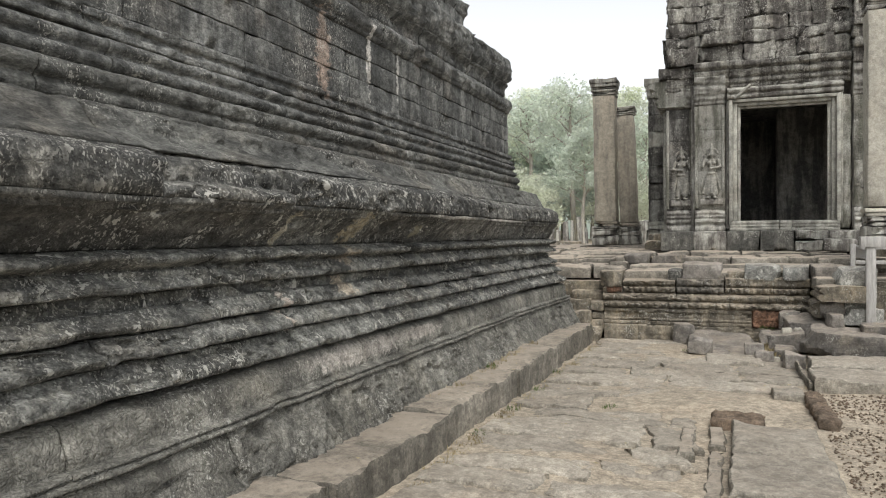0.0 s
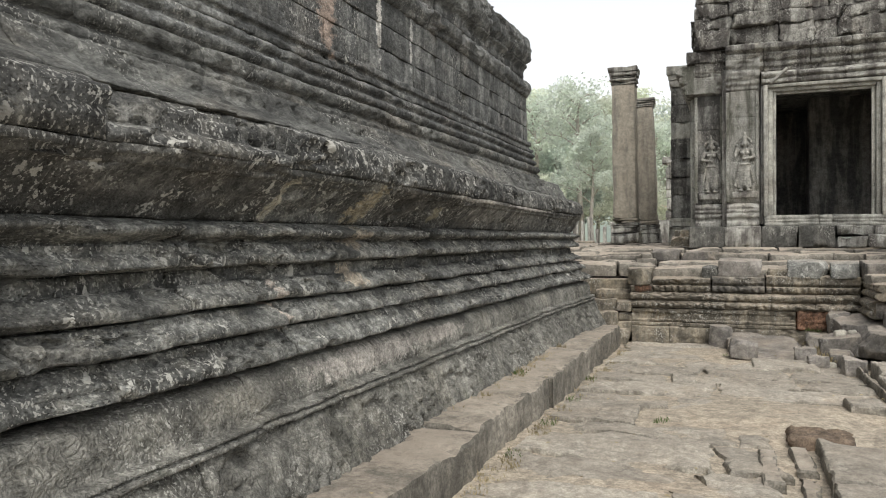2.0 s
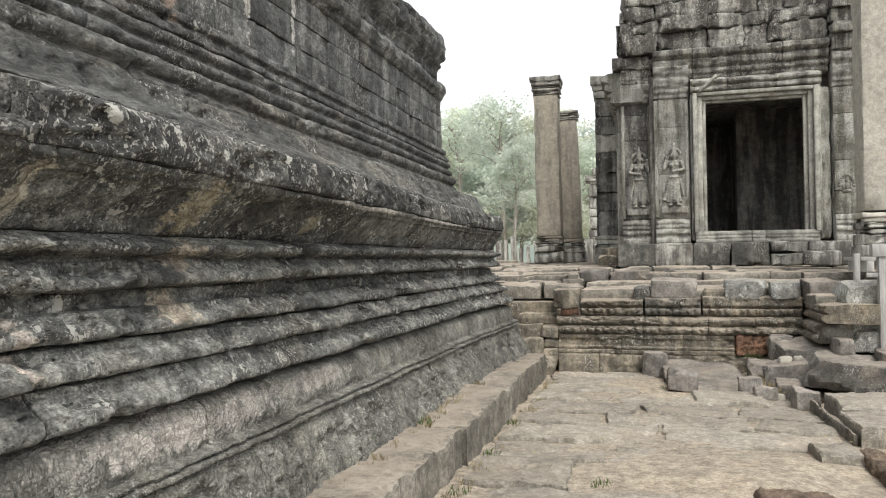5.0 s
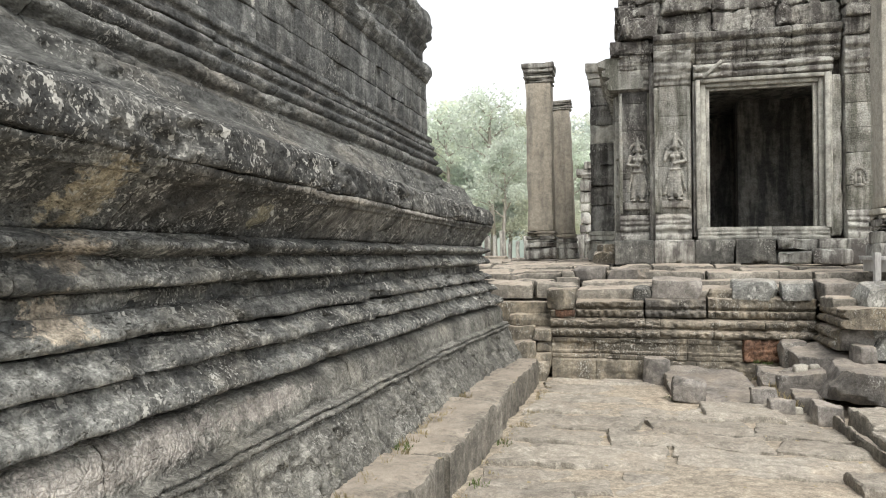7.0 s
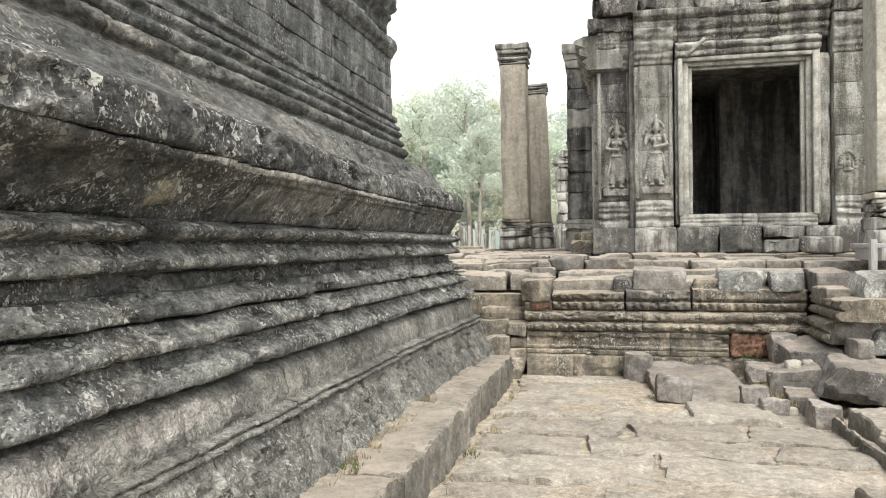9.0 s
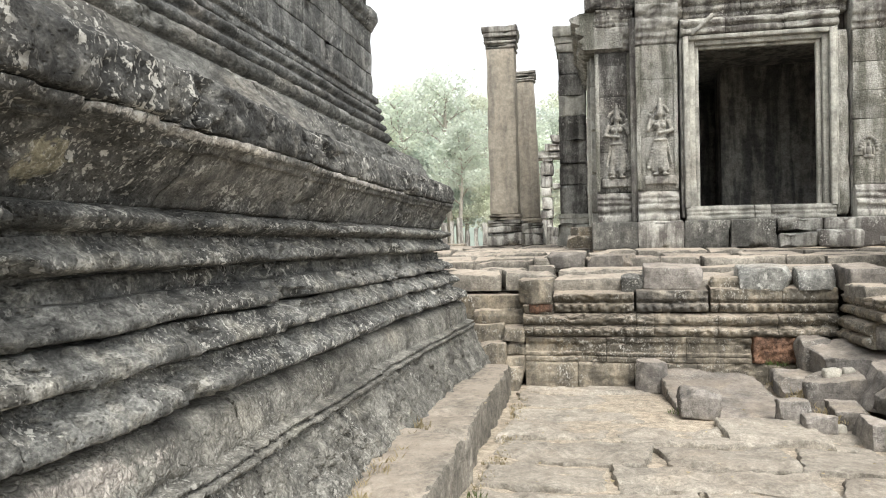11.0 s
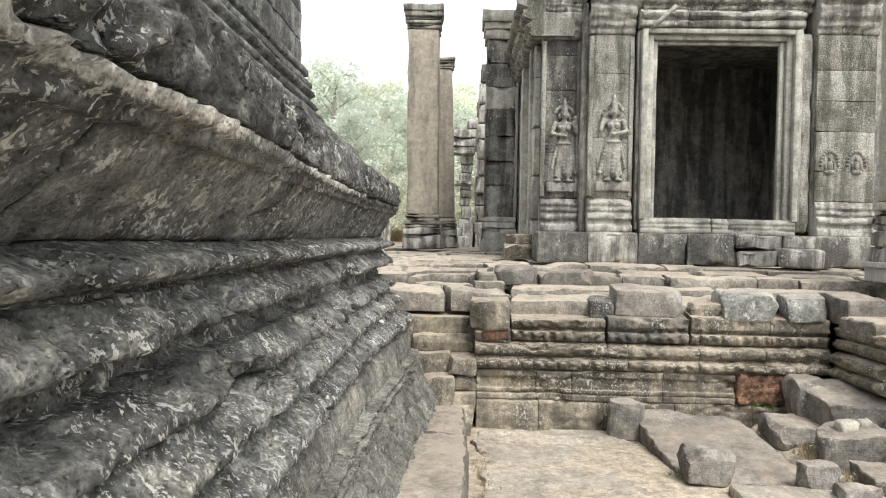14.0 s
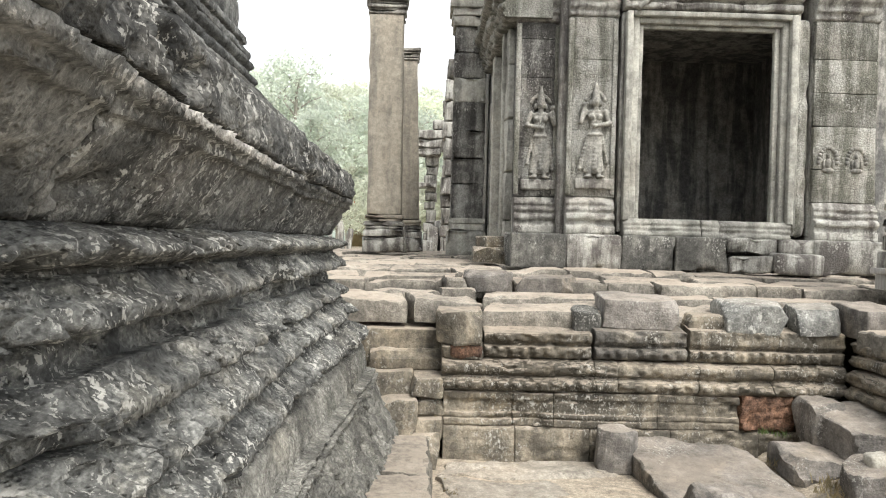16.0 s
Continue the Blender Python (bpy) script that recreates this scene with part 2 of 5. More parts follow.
M_UPPER = stone("upper_wall_sandstone", (0.2, 0.192, 0.176), (0.06, 0.059, 0.056), darkness=0.6, spots=0.35, streaks=1.1, relief=1.0, mottle=0.3, along=0.6, tint=(0.28, 0.2, 0.15), marks=((3.6, 3.35, 0.05, 0.5, (0.5, 0.48, 0.44)), (4.3, 3.3, 0.035, 0.3, (0.4, 0.39, 0.36)), (2.7, 3.2, 0.14, 0.45, (0.28, 0.22, 0.18))), grit=0.8)
M_TOP = stone("worn_ledge_top", (0.155, 0.148, 0.132), (0.05, 0.048, 0.044), darkness=0.5, spots=0.25, relief=1.0, along=0.5, mottle=0.25, grit=0.8)
M_PAVE = stone("pale_paving_sandstone", (0.355, 0.31, 0.253), (0.17, 0.147, 0.12), darkness=0.4, spots=0.0, streaks=0.1, relief=0.9, tint=(0.42, 0.31, 0.21), tint_amount=0.35, strata=-0.12, grit=0.6, sand_light=0.25, mottle=0.15)
M_KERB = stone("kerb_sandstone", (0.34, 0.295, 0.24), (0.1, 0.088, 0.072), darkness=0.62, spots=0.0, streaks=0.2, relief=0.9, strata=0.2, grit=0.6, sand_light=0.55, mottle=0.2)
M_TERR = stone("terrace_sandstone", (0.345, 0.284, 0.21), (0.06, 0.053, 0.043), darkness=0.64, spots=0.6, streaks=0.6, relief=0.9, tint=(0.4, 0.29, 0.17), tint_amount=0.5, sand_light=0.6, grit=0.4, mottle=0.25)
M_TPAVE = stone("terrace_paving_sandstone", (0.36, 0.315, 0.258), (0.12, 0.105, 0.088), darkness=0.6, spots=0.0, streaks=0.1, relief=0.9, tint=(0.4, 0.3, 0.2), tint_amount=0.25, sand_light=0.75)
M_TEMPLE = stone("temple_sandstone", (0.43, 0.402, 0.352), (0.085, 0.071, 0.064), darkness=0.46, spots=0.5, streaks=1.3, relief=0.8, carve=0.25, carve_scale=(30.0, 60.0), mottle=0.15, grit=0.28)
M_TEMPU = stone("upper_temple_sandstone", (0.4, 0.37, 0.32), (0.062, 0.052, 0.047), darkness=0.62, spots=0.9, streaks=1.2, relief=1.0, carve=0.5, carve_scale=(17.0, 40.0), mottle=0.3, grit=0.5, tint=(0.36, 0.29, 0.21), tint_amount=0.4)
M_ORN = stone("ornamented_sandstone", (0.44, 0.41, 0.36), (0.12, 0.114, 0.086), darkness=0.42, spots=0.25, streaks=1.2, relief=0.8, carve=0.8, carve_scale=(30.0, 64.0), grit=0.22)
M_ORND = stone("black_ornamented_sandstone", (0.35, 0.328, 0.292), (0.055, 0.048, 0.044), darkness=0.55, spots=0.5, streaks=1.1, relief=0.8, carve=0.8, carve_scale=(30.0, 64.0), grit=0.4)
M_FRAME = stone("door_frame_sandstone", (0.41, 0.382, 0.328), (0.13, 0.12, 0.105), darkness=0.35, spots=0.2, streaks=0.7, relief=0.4, grit=0.35)
M_DARKB = stone("dark_plinth_sandstone", (0.24, 0.22, 0.19), (0.05, 0.047, 0.042), darkness=0.66, spots=0.35, relief=0.6, streaks=0.8)
M_PILLAR = stone("smooth_pillar_sandstone", (0.31, 0.265, 0.21), (0.17, 0.15, 0.125), darkness=0.3, spots=0.0, streaks=0.9, relief=0.25, grit=0.35)
M_PALE = stone("restored_pale_sandstone", (0.4, 0.36, 0.3), (0.24, 0.217, 0.183), darkness=0.2, spots=0.0, streaks=0.5, relief=0.2, grit=0.35)
M_ROCK = stone("grey_fallen_sandstone", (0.3, 0.262, 0.228), (0.09, 0.08, 0.071), darkness=0.5, spots=0.1, relief=0.7, strata=0.25, tint=(0.4, 0.31, 0.21), tint_amount=0.7, sand_light=0.35, grit=0.45)
M_TERRD = stone("blackened_terrace_sandstone", (0.3, 0.255, 0.2), (0.06, 0.055, 0.05), darkness=0.8, spots=0.4, streaks=0.5, relief=0.8, mottle=0.3, sand_light=0.2)
M_LICH = stone("lichen_white_sandstone", (0.36, 0.34, 0.3), (0.1, 0.096, 0.09), lichen=(0.58, 0.57, 0.52), darkness=0.5, spots=1.15, streaks=0.5, relief=0.7, sand_light=0.25)
M_LATER = stone("red_laterite", (0.24, 0.125, 0.075), (0.09, 0.055, 0.04), darkness=0.55, spots=0.0, relief=1.0, tint=(0.3, 0.17, 0.1), grit=1.0, pits=0.35)
M_BRLAT = stone("brown_laterite", (0.24, 0.17, 0.12), (0.1, 0.075, 0.055), darkness=0.45, spots=0.0, relief=1.0)
M_DIRT = stone("sandy_soil", (0.35, 0.285, 0.215), (0.24, 0.2, 0.155), darkness=0.4, spots=0.0, streaks=0.0, relief=0.6, tint=(0.38, 0.27, 0.185), tint_amount=0.4)
M_INNER = stone("interior_sandstone", (0.3, 0.275, 0.24), (0.09, 0.085, 0.08), darkness=0.5, spots=0.0, streaks=1.5, relief=0.4, grit=0.6)
M_WOOD = plain("grey_weathered_wood", (0.36, 0.35, 0.33), 0.8, 0.25, 5.0, (6, 6, 0.5))
M_BARK = plain("pale_tree_bark", (0.4, 0.37, 0.32), 0.9, 0.3, 2.0, (3, 3, 0.6))
# far paler than real foliage: distance haze is painted into the leaf colours
M_HAZE_LEAF = [leaf_material("hazy_forest_leaves", (0.63, 0.68, 0.59), 0.22), leaf_material("hazy_light_forest_leaves", (0.7, 0.73, 0.6), 0.22), leaf_material("hazy_dark_forest_leaves", (0.58, 0.64, 0.57), 0.22)]
M_GRASS = leaf_material("grass_blades", (0.12, 0.17, 0.05))
M_DRY = leaf_material("dry_grass_blades", (0.36, 0.3, 0.17))
M_ROOF = plain("red_roof_tiles", (0.42, 0.13, 0.07), 0.8)


# ---- mesh helpers ----
def part(name, bm, material, parent=None, label=""):
    """Links a bmesh, or a (verts, faces) pair, as one mesh object under a thing or part."""
    me = bpy.data.meshes.new(name)
    if isinstance(bm, tuple):
        me.from_pydata(bm[0], [], bm[1])
    else:
        bm.to_mesh(me)
        bm.free()
    me.materials.append(material)
    me.polygons.foreach_set("use_smooth", [True] * len(me.polygons))
    me.update()
    ob = new(name, me)
    if parent:
        ob.parent = parent
    if label:
        ob["label"] = label
    return ob


def thing(name, label, category, kind="", group="", at=(0, 0, 0)):
    ob = new(name)
    ob.empty_display_size = 0.2
    ob.location = at
    return tagged(ob, label, category, group, kind)


def rnd(a, b):
    return random.uniform(a, b)


def nz(p, freq, seed):
    return noise.noise_vector(Vector((p[0] * freq + seed * 7.31, p[1] * freq - seed * 3.17, p[2] * freq + seed * 1.73)))


def lattice(h, r, cell):
    """Grid stops from -h to h with a narrow band of width r at both ends."""
    n = max(1, int(round((2 * h - 2 * r) / cell)))
    return [-h] + [-h + r + (2 * h - 2 * r) * i / n for i in range(n + 1)] + [h]


def rock_data(size, r=0.02, cell=0.3, rough=0.01, freq=3.0, seed=0, taper=0.0, chip=0.0, skew=0.0, facets=0):
    """A rounded, worn block about its own centre: verts and faces."""
    hx, hy, hz = (s / 2 for s in size)
    r = min(r, 0.45 * min(hx, hy, hz) * 2)
    r = min(r, hx * 0.8, hy * 0.8, hz * 0.8)
    lx, ly, lz = lattice(hx, r, cell), lattice(hy, r, cell), lattice(hz, r, cell)
    planes = []
    for k in range(facets):
        # broken faces: flat cuts across the corners
        q = random.Random(seed * 31 + k)
        n = Vector((q.uniform(-1, 1), q.uniform(-1, 1), q.uniform(-0.5, 1))).normalized()
        reach = abs(n.x) * hx + abs(n.y) * hy + abs(n.z) * hz
        planes.append((n, reach * q.uniform(0.66, 0.86)))
    index, verts, faces = {}, [], []
    nx, ny, nk = len(lx) - 1, len(ly) - 1, len(lz) - 1

    def v(i, j, k):
        key = (i, j, k)
        if key not in index:
            p = Vector((lx[i], ly[j], lz[k]))
            c = Vector((max(-hx + r, min(hx - r, p.x)), max(-hy + r, min(hy - r, p.y)), max(-hz + r, min(hz - r, p.z))))
            d = p - c
            if d.length > 1e-6:
                p = c + d.normalized() * r
            for n, d in planes:
                over = p.dot(n) - d
                if over > 0:
                    p = p - n * over
            if taper:
                f = 1 - taper * (p.z / hz * 0.5 + 0.5)
                p.x *= f
                p.y *= f
            if skew:
                p.z += skew * p.x
            w = nz(p, freq, seed) * rough + nz(p, freq * 3.1, seed + 5) * rough * 0.4
            if chip:
                e = nz(p, 2.2 / max(size[0], 0.3), seed + 9)
                near = sum(1 for q, hh in ((p.x, hx), (p.y, hy), (p.z, hz)) if abs(q) > hh - r * 1.5)
                if near >= 2 and e.x > 0.05:
                    w -= d.normalized() * min(chip, chip * (e.x - 0.05) * 4) if d.length > 1e-6 else Vector()
            index[key] = len(verts)
            verts.append(p + w)
        return index[key]

    for i in range(nx):
        for j in range(ny):
            faces.append((v(i, j, nk), v(i + 1, j, nk), v(i + 1, j + 1, nk), v(i, j + 1, nk)))
            faces.append((v(i, j, 0), v(i, j + 1, 0), v(i + 1, j + 1, 0), v(i + 1, j, 0)))
    for i in range(nx):
        for k in range(nk):
            faces.append((v(i, 0, k), v(i + 1, 0, k), v(i + 1, 0, k + 1), v(i, 0, k + 1)))
            faces.append((v(i, ny, k), v(i, ny, k + 1), v(i + 1, ny, k + 1), v(i + 1, ny, k)))
    for j in range(ny):
        for k in range(nk):
            faces.append((v(0, j, k), v(0, j, k + 1), v(0, j + 1, k + 1), v(0, j + 1, k)))
            faces.append((v(nx, j, k), v(nx, j + 1, k), v(nx, j + 1, k + 1), v(nx, j, k + 1)))
    return verts, faces


SEED = [0]


def block(name, x0, x1, y0, y1, z0, z1, mat, parent=None, label="", r=0.02, cell=0.3, rough=0.01, freq=3.0, turn=0.0, tilt=(0, 0), chip=0.0, taper=0.0, skew=0.0, facets=0):
    """One worn stone block between the given limits, with world coordinates in its mesh."""
    SEED[0] += 1
    vs, fs = rock_data((x1 - x0, y1 - y0, z1 - z0), r, cell, rough, freq, SEED[0], taper, chip, skew, facets)
    m = pose((x0 + x1) / 2, (y0 + y1) / 2, (z0 + z1) / 2, tilt[0], tilt[1], turn)
    ob = part(name, ([m @ p for p in vs], fs), mat, parent, label)
    if facets:
        ob.data.set_sharp_from_angle(angle=0.4)
    return ob


def slab(name, x0, x1, lo, hi, top, thick, mat, parent=None, label="", cell=0.045, slant=0.0, gap=0.006, rough=0.006, layer=0.012, flake=0.22, ragged=0.014, drop=0.014, sides=2):
    """A worn flat stone with its upper layers flaked off in sheets. lo(x) and hi(x) bound it in y, top(x, y) is its height."""
    SEED[0] += 1
    seed = SEED[0] * 1.37
    wide, deep = x1 - x0, hi((x0 + x1) / 2) - lo((x0 + x1) / 2)
    band = min(0.014, wide * 0.2, deep * 0.2)

    def stops(size):
        n = max(2, int(size / cell))
        return [0.0] + [band / size + (1 - 2 * band / size) * i / n for i in range(n + 1)] + [1.0]

    us, vs_ = stops(wide), stops(deep)
    verts, faces = [], []
    nu, nv = len(us), len(vs_)
    for v in vs_:
        for u in us:
            x = x0 + gap + (wide - 2 * gap) * u + slant * (v - 0.5)
            y = lo(x) + gap + (hi(x) - lo(x) - 2 * gap) * v
            eu, ev = min(u, 1 - u) * wide, min(v, 1 - v) * deep
            e = min(eu, ev)
            rim = max(0.0, 1 - e / 0.05)
            # broken outline: the rim is eaten inwards
            bite = ragged * (0.6 + noise.noise(Vector((x * 6, y * 6, seed))) + 0.6 * noise.noise(Vector((x * 17, y * 17, seed)))) * rim
            x += bite * (1 if u < 0.5 else -1) * (1 if eu <= ev else 0)
            y += bite * (1 if v < 0.5 else -1) * (1 if ev < eu else 0)
            z = top(x, y)
            z += rough * (noise.noise(Vector((x * 2.6, y * 2.6, seed))) + 0.5 * noise.noise(Vector((x * 9, y * 9, seed + 4))) + 0.3 * noise.noise(Vector((x * 23, y * 23, seed + 2))))
            c = noise.noise(Vector((x * 1.7, y * 3.4, seed + 9))) + 0.5 * noise.noise(Vector((x * 5.0, y * 8.0, seed + 9))) + 0.3 * max(0.0, 1 - e / 0.16)
            z -= layer * ((1 if c > flake else 0) + (0.8 if c > flake + 0.24 else 0) + (0.8 if c > flake + 0.46 else 0))
            z -= drop * max(0.0, 1 - e / (band * 1.5)) ** 2
            verts.append(Vector((x, y, z)))
    for j in range(nv - 1):
        for i in range(nu - 1):
            k = j * nu + i
            faces.append((k, k + 1, k + nu + 1, k + nu))
    ring = [i for i in range(nu)] + [j * nu + nu - 1 for j in range(1, nv)] + [(nv - 1) * nu + i for i in range(nu - 2, -1, -1)] + [j * nu for j in range(nv - 2, 0, -1)]
    mid = Vector(((x0 + x1) / 2, lo((x0 + x1) / 2) + deep / 2, 0))
    last = ring
    for k in range(1, sides + 1):
        row = []
        for i in ring:
            p = verts[i].copy()
            out = Vector((p.x - mid.x, p.y - mid.y, 0))
            out = out.normalized() if out.length > 1e-6 else Vector((1, 0, 0))
            w = noise.noise(Vector((p.x * 7, p.y * 7, k * 2.3 + seed)))
            bottom = top(p.x, p.y) - thick
            z = p.z + (bottom - p.z) * k / sides
            row.append(len(verts))
            verts.append(Vector((p.x, p.y, z)) + out * (gap * 0.3 + 0.009 * w if k < sides else -0.004))
        for a in range(len(ring)):
            b = (a + 1) % len(ring)
            faces.append((last[a], row[a], row[b], last[b]))
        last = row
    faces.append(tuple(last[::-1]))
    ob = part(name, (verts, faces), mat, parent, label)
    ob.data.set_sharp_from_angle(angle=0.55)
    return ob


def wavy(y, amp, seed):
    """A joint across the paving: a line of constant y that wanders."""
    return lambda x: y + amp * (noise.noise(Vector((x * 0.9, seed * 3.1, 1.0))) + 0.5 * noise.noise(Vector((x * 3.3, seed * 3.1, 4.0))))


def resample(profile, step):
    out = [profile[0]]
    for a, b in zip(profile, profile[1:]):
        n = max(1, int(math.ceil(math.dist(a, b) / step)))
        out += [(a[0] + (b[0] - a[0]) * i / n, a[1] + (b[1] - a[1]) * i / n) for i in range(1, n + 1)]
    return out


def torus(x, z0, z1, bulge, n=6):
    """Half-round moulding from z0 up to z1, standing out by bulge from x."""
    return [(x + bulge * math.sin(math.pi * i / n) ** 0.7, z0 + (z1 - z0) * i / n) for i in range(n + 1)]


def lip(x, z0, z1, bulge):
    """Moulding with an undercut lip below and a hollow slope above, from z0 up to z1."""
    h = z1 - z0
    return [(x + bulge * o, z0 + h * k) for o, k in ((0.1, 0.0), (0.8, 0.03), (1.0, 0.12), (1.02, 0.26), (0.96, 0.4), (0.8, 0.5), (0.56, 0.6), (0.34, 0.72), (0.16, 0.86), (0.05, 1.0))]


def moulded(name, profile, a0, a1, mat, parent, to_world, depth=0.35, step=0.028, seg=0.06, wear=0.008, chip=0.0, label="", wave=None, joint=1.0, jitter=0.012):
    """A block with a moulded face: the profile (outward, height) drawn along a run from a0 to a1.
    to_world turns (along, outward, height) into a place; wave gives petals or beads along the run."""
    SEED[0] += 1
    seed = SEED[0] * 0.37
    prof = resample(profile, step)
    back = prof[0][0] - depth
    n = max(2, int((a1 - a0) / seg))
    verts, faces, m = [], [], len(prof) + 2
    dx, dz, da = rnd(-jitter, jitter), rnd(-jitter, jitter) * 0.5, 0.003 if joint > 0.6 else 0.0015
    stops = [0.0] + [0.008 + (a1 - a0 - 2 * da - 0.016) * j / n for j in range(n + 1)] + [a1 - a0 - 2 * da]
    n += 2
    for j, along in enumerate(stops):
        a = a0 + da + along
        end = 0.009 if j in (0, n) else 0.0
        verts.append(to_world(a, back, prof[0][1]))
        for i, (o, h) in enumerate(prof):
            w = nz((a, o * 3 + i * 0.02, h * 1.6), 3.2, seed * 0.0 + 1)
            f = nz((a, o, h), 11.0, 2)
            g = nz((a, o * 2, h), 24.0, 6)
            out = o + dx - end * joint + wear * (w.x * 0.6 + f.y * 1.2 + g.z * 1.5 + 0.9 * noise.noise(Vector((a * 47, h * 47, o * 47))))
            if chip:
                c = noise.noise(Vector((a * 2.3, h * 5.0, 3.3))) + 0.7 * noise.noise(Vector((a * 7.1, h * 13.0, 8.1))) + 0.45 * noise.noise(Vector((a * 19, h * 27.0, 2.2)))
                if c > 0.24:
                    # scars with a broken rim, deeper where they run into one another
                    out -= min(chip, 0.25 * chip + (c - 0.24) * chip * 2.2)
            if wave:
                out += wave(a, h)
            edge = 0.006 if i in (0, len(prof) - 1) else 0.0
            verts.append(to_world(a + (f.x * 0.004 if 0 < j < n else 0), out - edge, h + dz + wear * 0.9 * (w.z + 0.5 * f.z)))
        verts.append(to_world(a, back, prof[-1][1]))
    for j in range(n):
        for i in range(m):
            k = (i + 1) % m
            faces.append((j * m + i, j * m + k, (j + 1) * m + k, (j + 1) * m + i))
    faces.append(tuple(range(m))[::-1])
    faces.append(tuple(n * m + i for i in range(m)))
    ob = part(name, (verts, faces), mat, parent, label)
    ob.data.polygons[-1].use_smooth = ob.data.polygons[-2].use_smooth = False
    bm = bmesh.new()
    bm.from_mesh(ob.data)
    bmesh.ops.recalc_face_normals(bm, faces=bm.faces)
    bm.to_mesh(ob.data)
    bm.free()
    return ob


def cuts(a0, a1, lo, hi):
    """Uneven joints along a run."""
    out, a = [a0], a0
    while a1 - a > hi:
        a += rnd(lo, hi)
        out.append(a)
    return out + [a1]


# ---- the gallery along the path ----
def blend(v, lo, hi):
    t = max(0.0, min(1.0, (v - lo) / (hi - lo)))
    return t * t * (3 - 2 * t)


END = 8.68


def wall_place(a, o, h):
    # the ledge stands further out near the start, the foot further out at the far corner
    s = 0.0
    if h > 1.5 and h < 2.12:
        s += 0.13 * (1 - blend(a, 2.4, 6.5)) * blend(h, 1.5, 1.78) * (1 - blend(h, 1.98, 2.12))
    if h < 1.1:
        s += 0.09 * blend(a, 6.6, 8.4) * (1 - blend(h, 0.85, 1.1))
    return Vector((o + s, a, h))


gallery = thing("temple_gallery", "long dark sandstone gallery with moulded plinth and lichen", "temple", "structure")
random.seed(11)
P_FOOT = [(-2.48, -0.12), (-2.49, 0.12), (-2.515, 0.2), (-2.55, 0.3), (-2.60, 0.42), (-2.645, 0.52), (-2.66, 0.545)]
P_BAND = [(-2.675, 0.548), (-2.632, 0.556), (-2.632, 0.572), (-2.678, 0.58), (-2.65, 0.59), (-2.65, 0.602), (-2.705, 0.612), (-2.702, 0.64), (-2.715, 0.7), (-2.735, 0.765), (-2.77, 0.795), (-2.83, 0.805)]
P_T5 = [(-2.86, 0.808), (-2.86, 0.825)] + lip(-2.80, 0.832, 0.972, 0.1) + [(-2.86, 0.975)]
P_T4 = [(-2.87, 0.978), (-2.87, 0.985)] + lip(-2.82, 0.986, 1.098, 0.085) + [(-2.885, 1.1)]
P_T3 = [(-2.89, 1.103), (-2.88, 1.11)] + lip(-2.85, 1.112, 1.212, 0.078) + [(-2.9, 1.215), (-2.91, 1.28)]
P_T2 = [(-2.91, 1.283), (-2.87, 1.29)] + lip(-2.86, 1.294, 1.396, 0.07) + [(-2.885, 1.398), (-2.885, 1.408)] + torus(-2.865, 1.413, 1.488, 0.085) + [(-2.9, 1.5)]
P_CAV = [(-2.9, 1.503), (-2.885, 1.53), (-2.862, 1.57), (-2.832, 1.62), (-2.806, 1.665), (-2.797, 1.682), (-2.777, 1.686), (-2.774, 1.712), (-2.757, 1.716), (-2.753, 1.744), (-2.775, 1.751)]
P_BROKEN = [(-2.765, 1.749), (-2.745, 1.755), (-2.745, 1.79), (-2.765, 1.812), (-2.86, 1.835), (-2.9, 1.85), (-2.905, 1.93), (-2.93, 1.965), (-3.02, 2.0)]
P_LEDGE = [(-2.765, 1.749), (-2.742, 1.754), (-2.735, 1.8), (-2.745, 1.86), (-2.752, 1.905), (-2.775, 1.93), (-2.82, 1.948), (-2.9, 1.98), (-3.02, 2.0)]
P_STEP = [(-2.96, 1.995), (-2.985, 2.03), (-3.04, 2.12), (-3.09, 2.2), (-3.12, 2.222), (-3.22, 2.245), (-3.34, 2.28), (-3.4, 2.3)]
P_UM1 = [(-3.37, 2.285), (-3.365, 2.33), (-3.39, 2.36)] + torus(-3.405, 2.37, 2.48, 0.04) + [(-3.45, 2.49)]
P_UM2 = [(-3.46, 2.492)] + torus(-3.45, 2.5, 2.58, 0.035) + [(-3.475, 2.59), (-3.47, 2.6)] + torus(-3.47, 2.605, 2.68, 0.035) + [(-3.5, 2.69)]
P_UM3 = [(-3.5, 2.692), (-3.475, 2.7), (-3.475, 2.74), (-3.52, 2.76), (-3.53, 2.79), (-3.5, 2.8), (-3.505, 2.85), (-3.54, 2.862)]
P_CORN1 = [(-3.55, 3.52), (-3.52, 3.545)] + torus(-3.53, 3.56, 3.74, 0.05) + [(-3.58, 3.77), (-3.6, 3.79)]
P_CORN2 = [(-3.6, 3.792), (-3.605, 3.9), (-3.57, 3.95), (-3.53, 3.985), (-3.56, 4.0)]
P_CORN3 = [(-3.56, 4.002)] + torus(-3.55, 4.02, 4.4, 0.06, 8) + [(-3.6, 4.42), (-3.66, 4.43)]
P_ROOF = [(-3.66, 4.43), (-3.75, 4.5), (-3.95, 4.62), (-4.08, 4.74), (-4.22, 4.95), (-4.33, 5.13), (-4.26, 5.2), (-4.24, 5.36), (-4.4, 5.42), (-4.7, 5.75), (-5.2, 6.2), (-6.0, 6.6)]


def petals(a, h):
    return 0.012 * abs(math.sin(a * math.pi / 0.085)) if 2.37 < h < 2.48 else 0.0


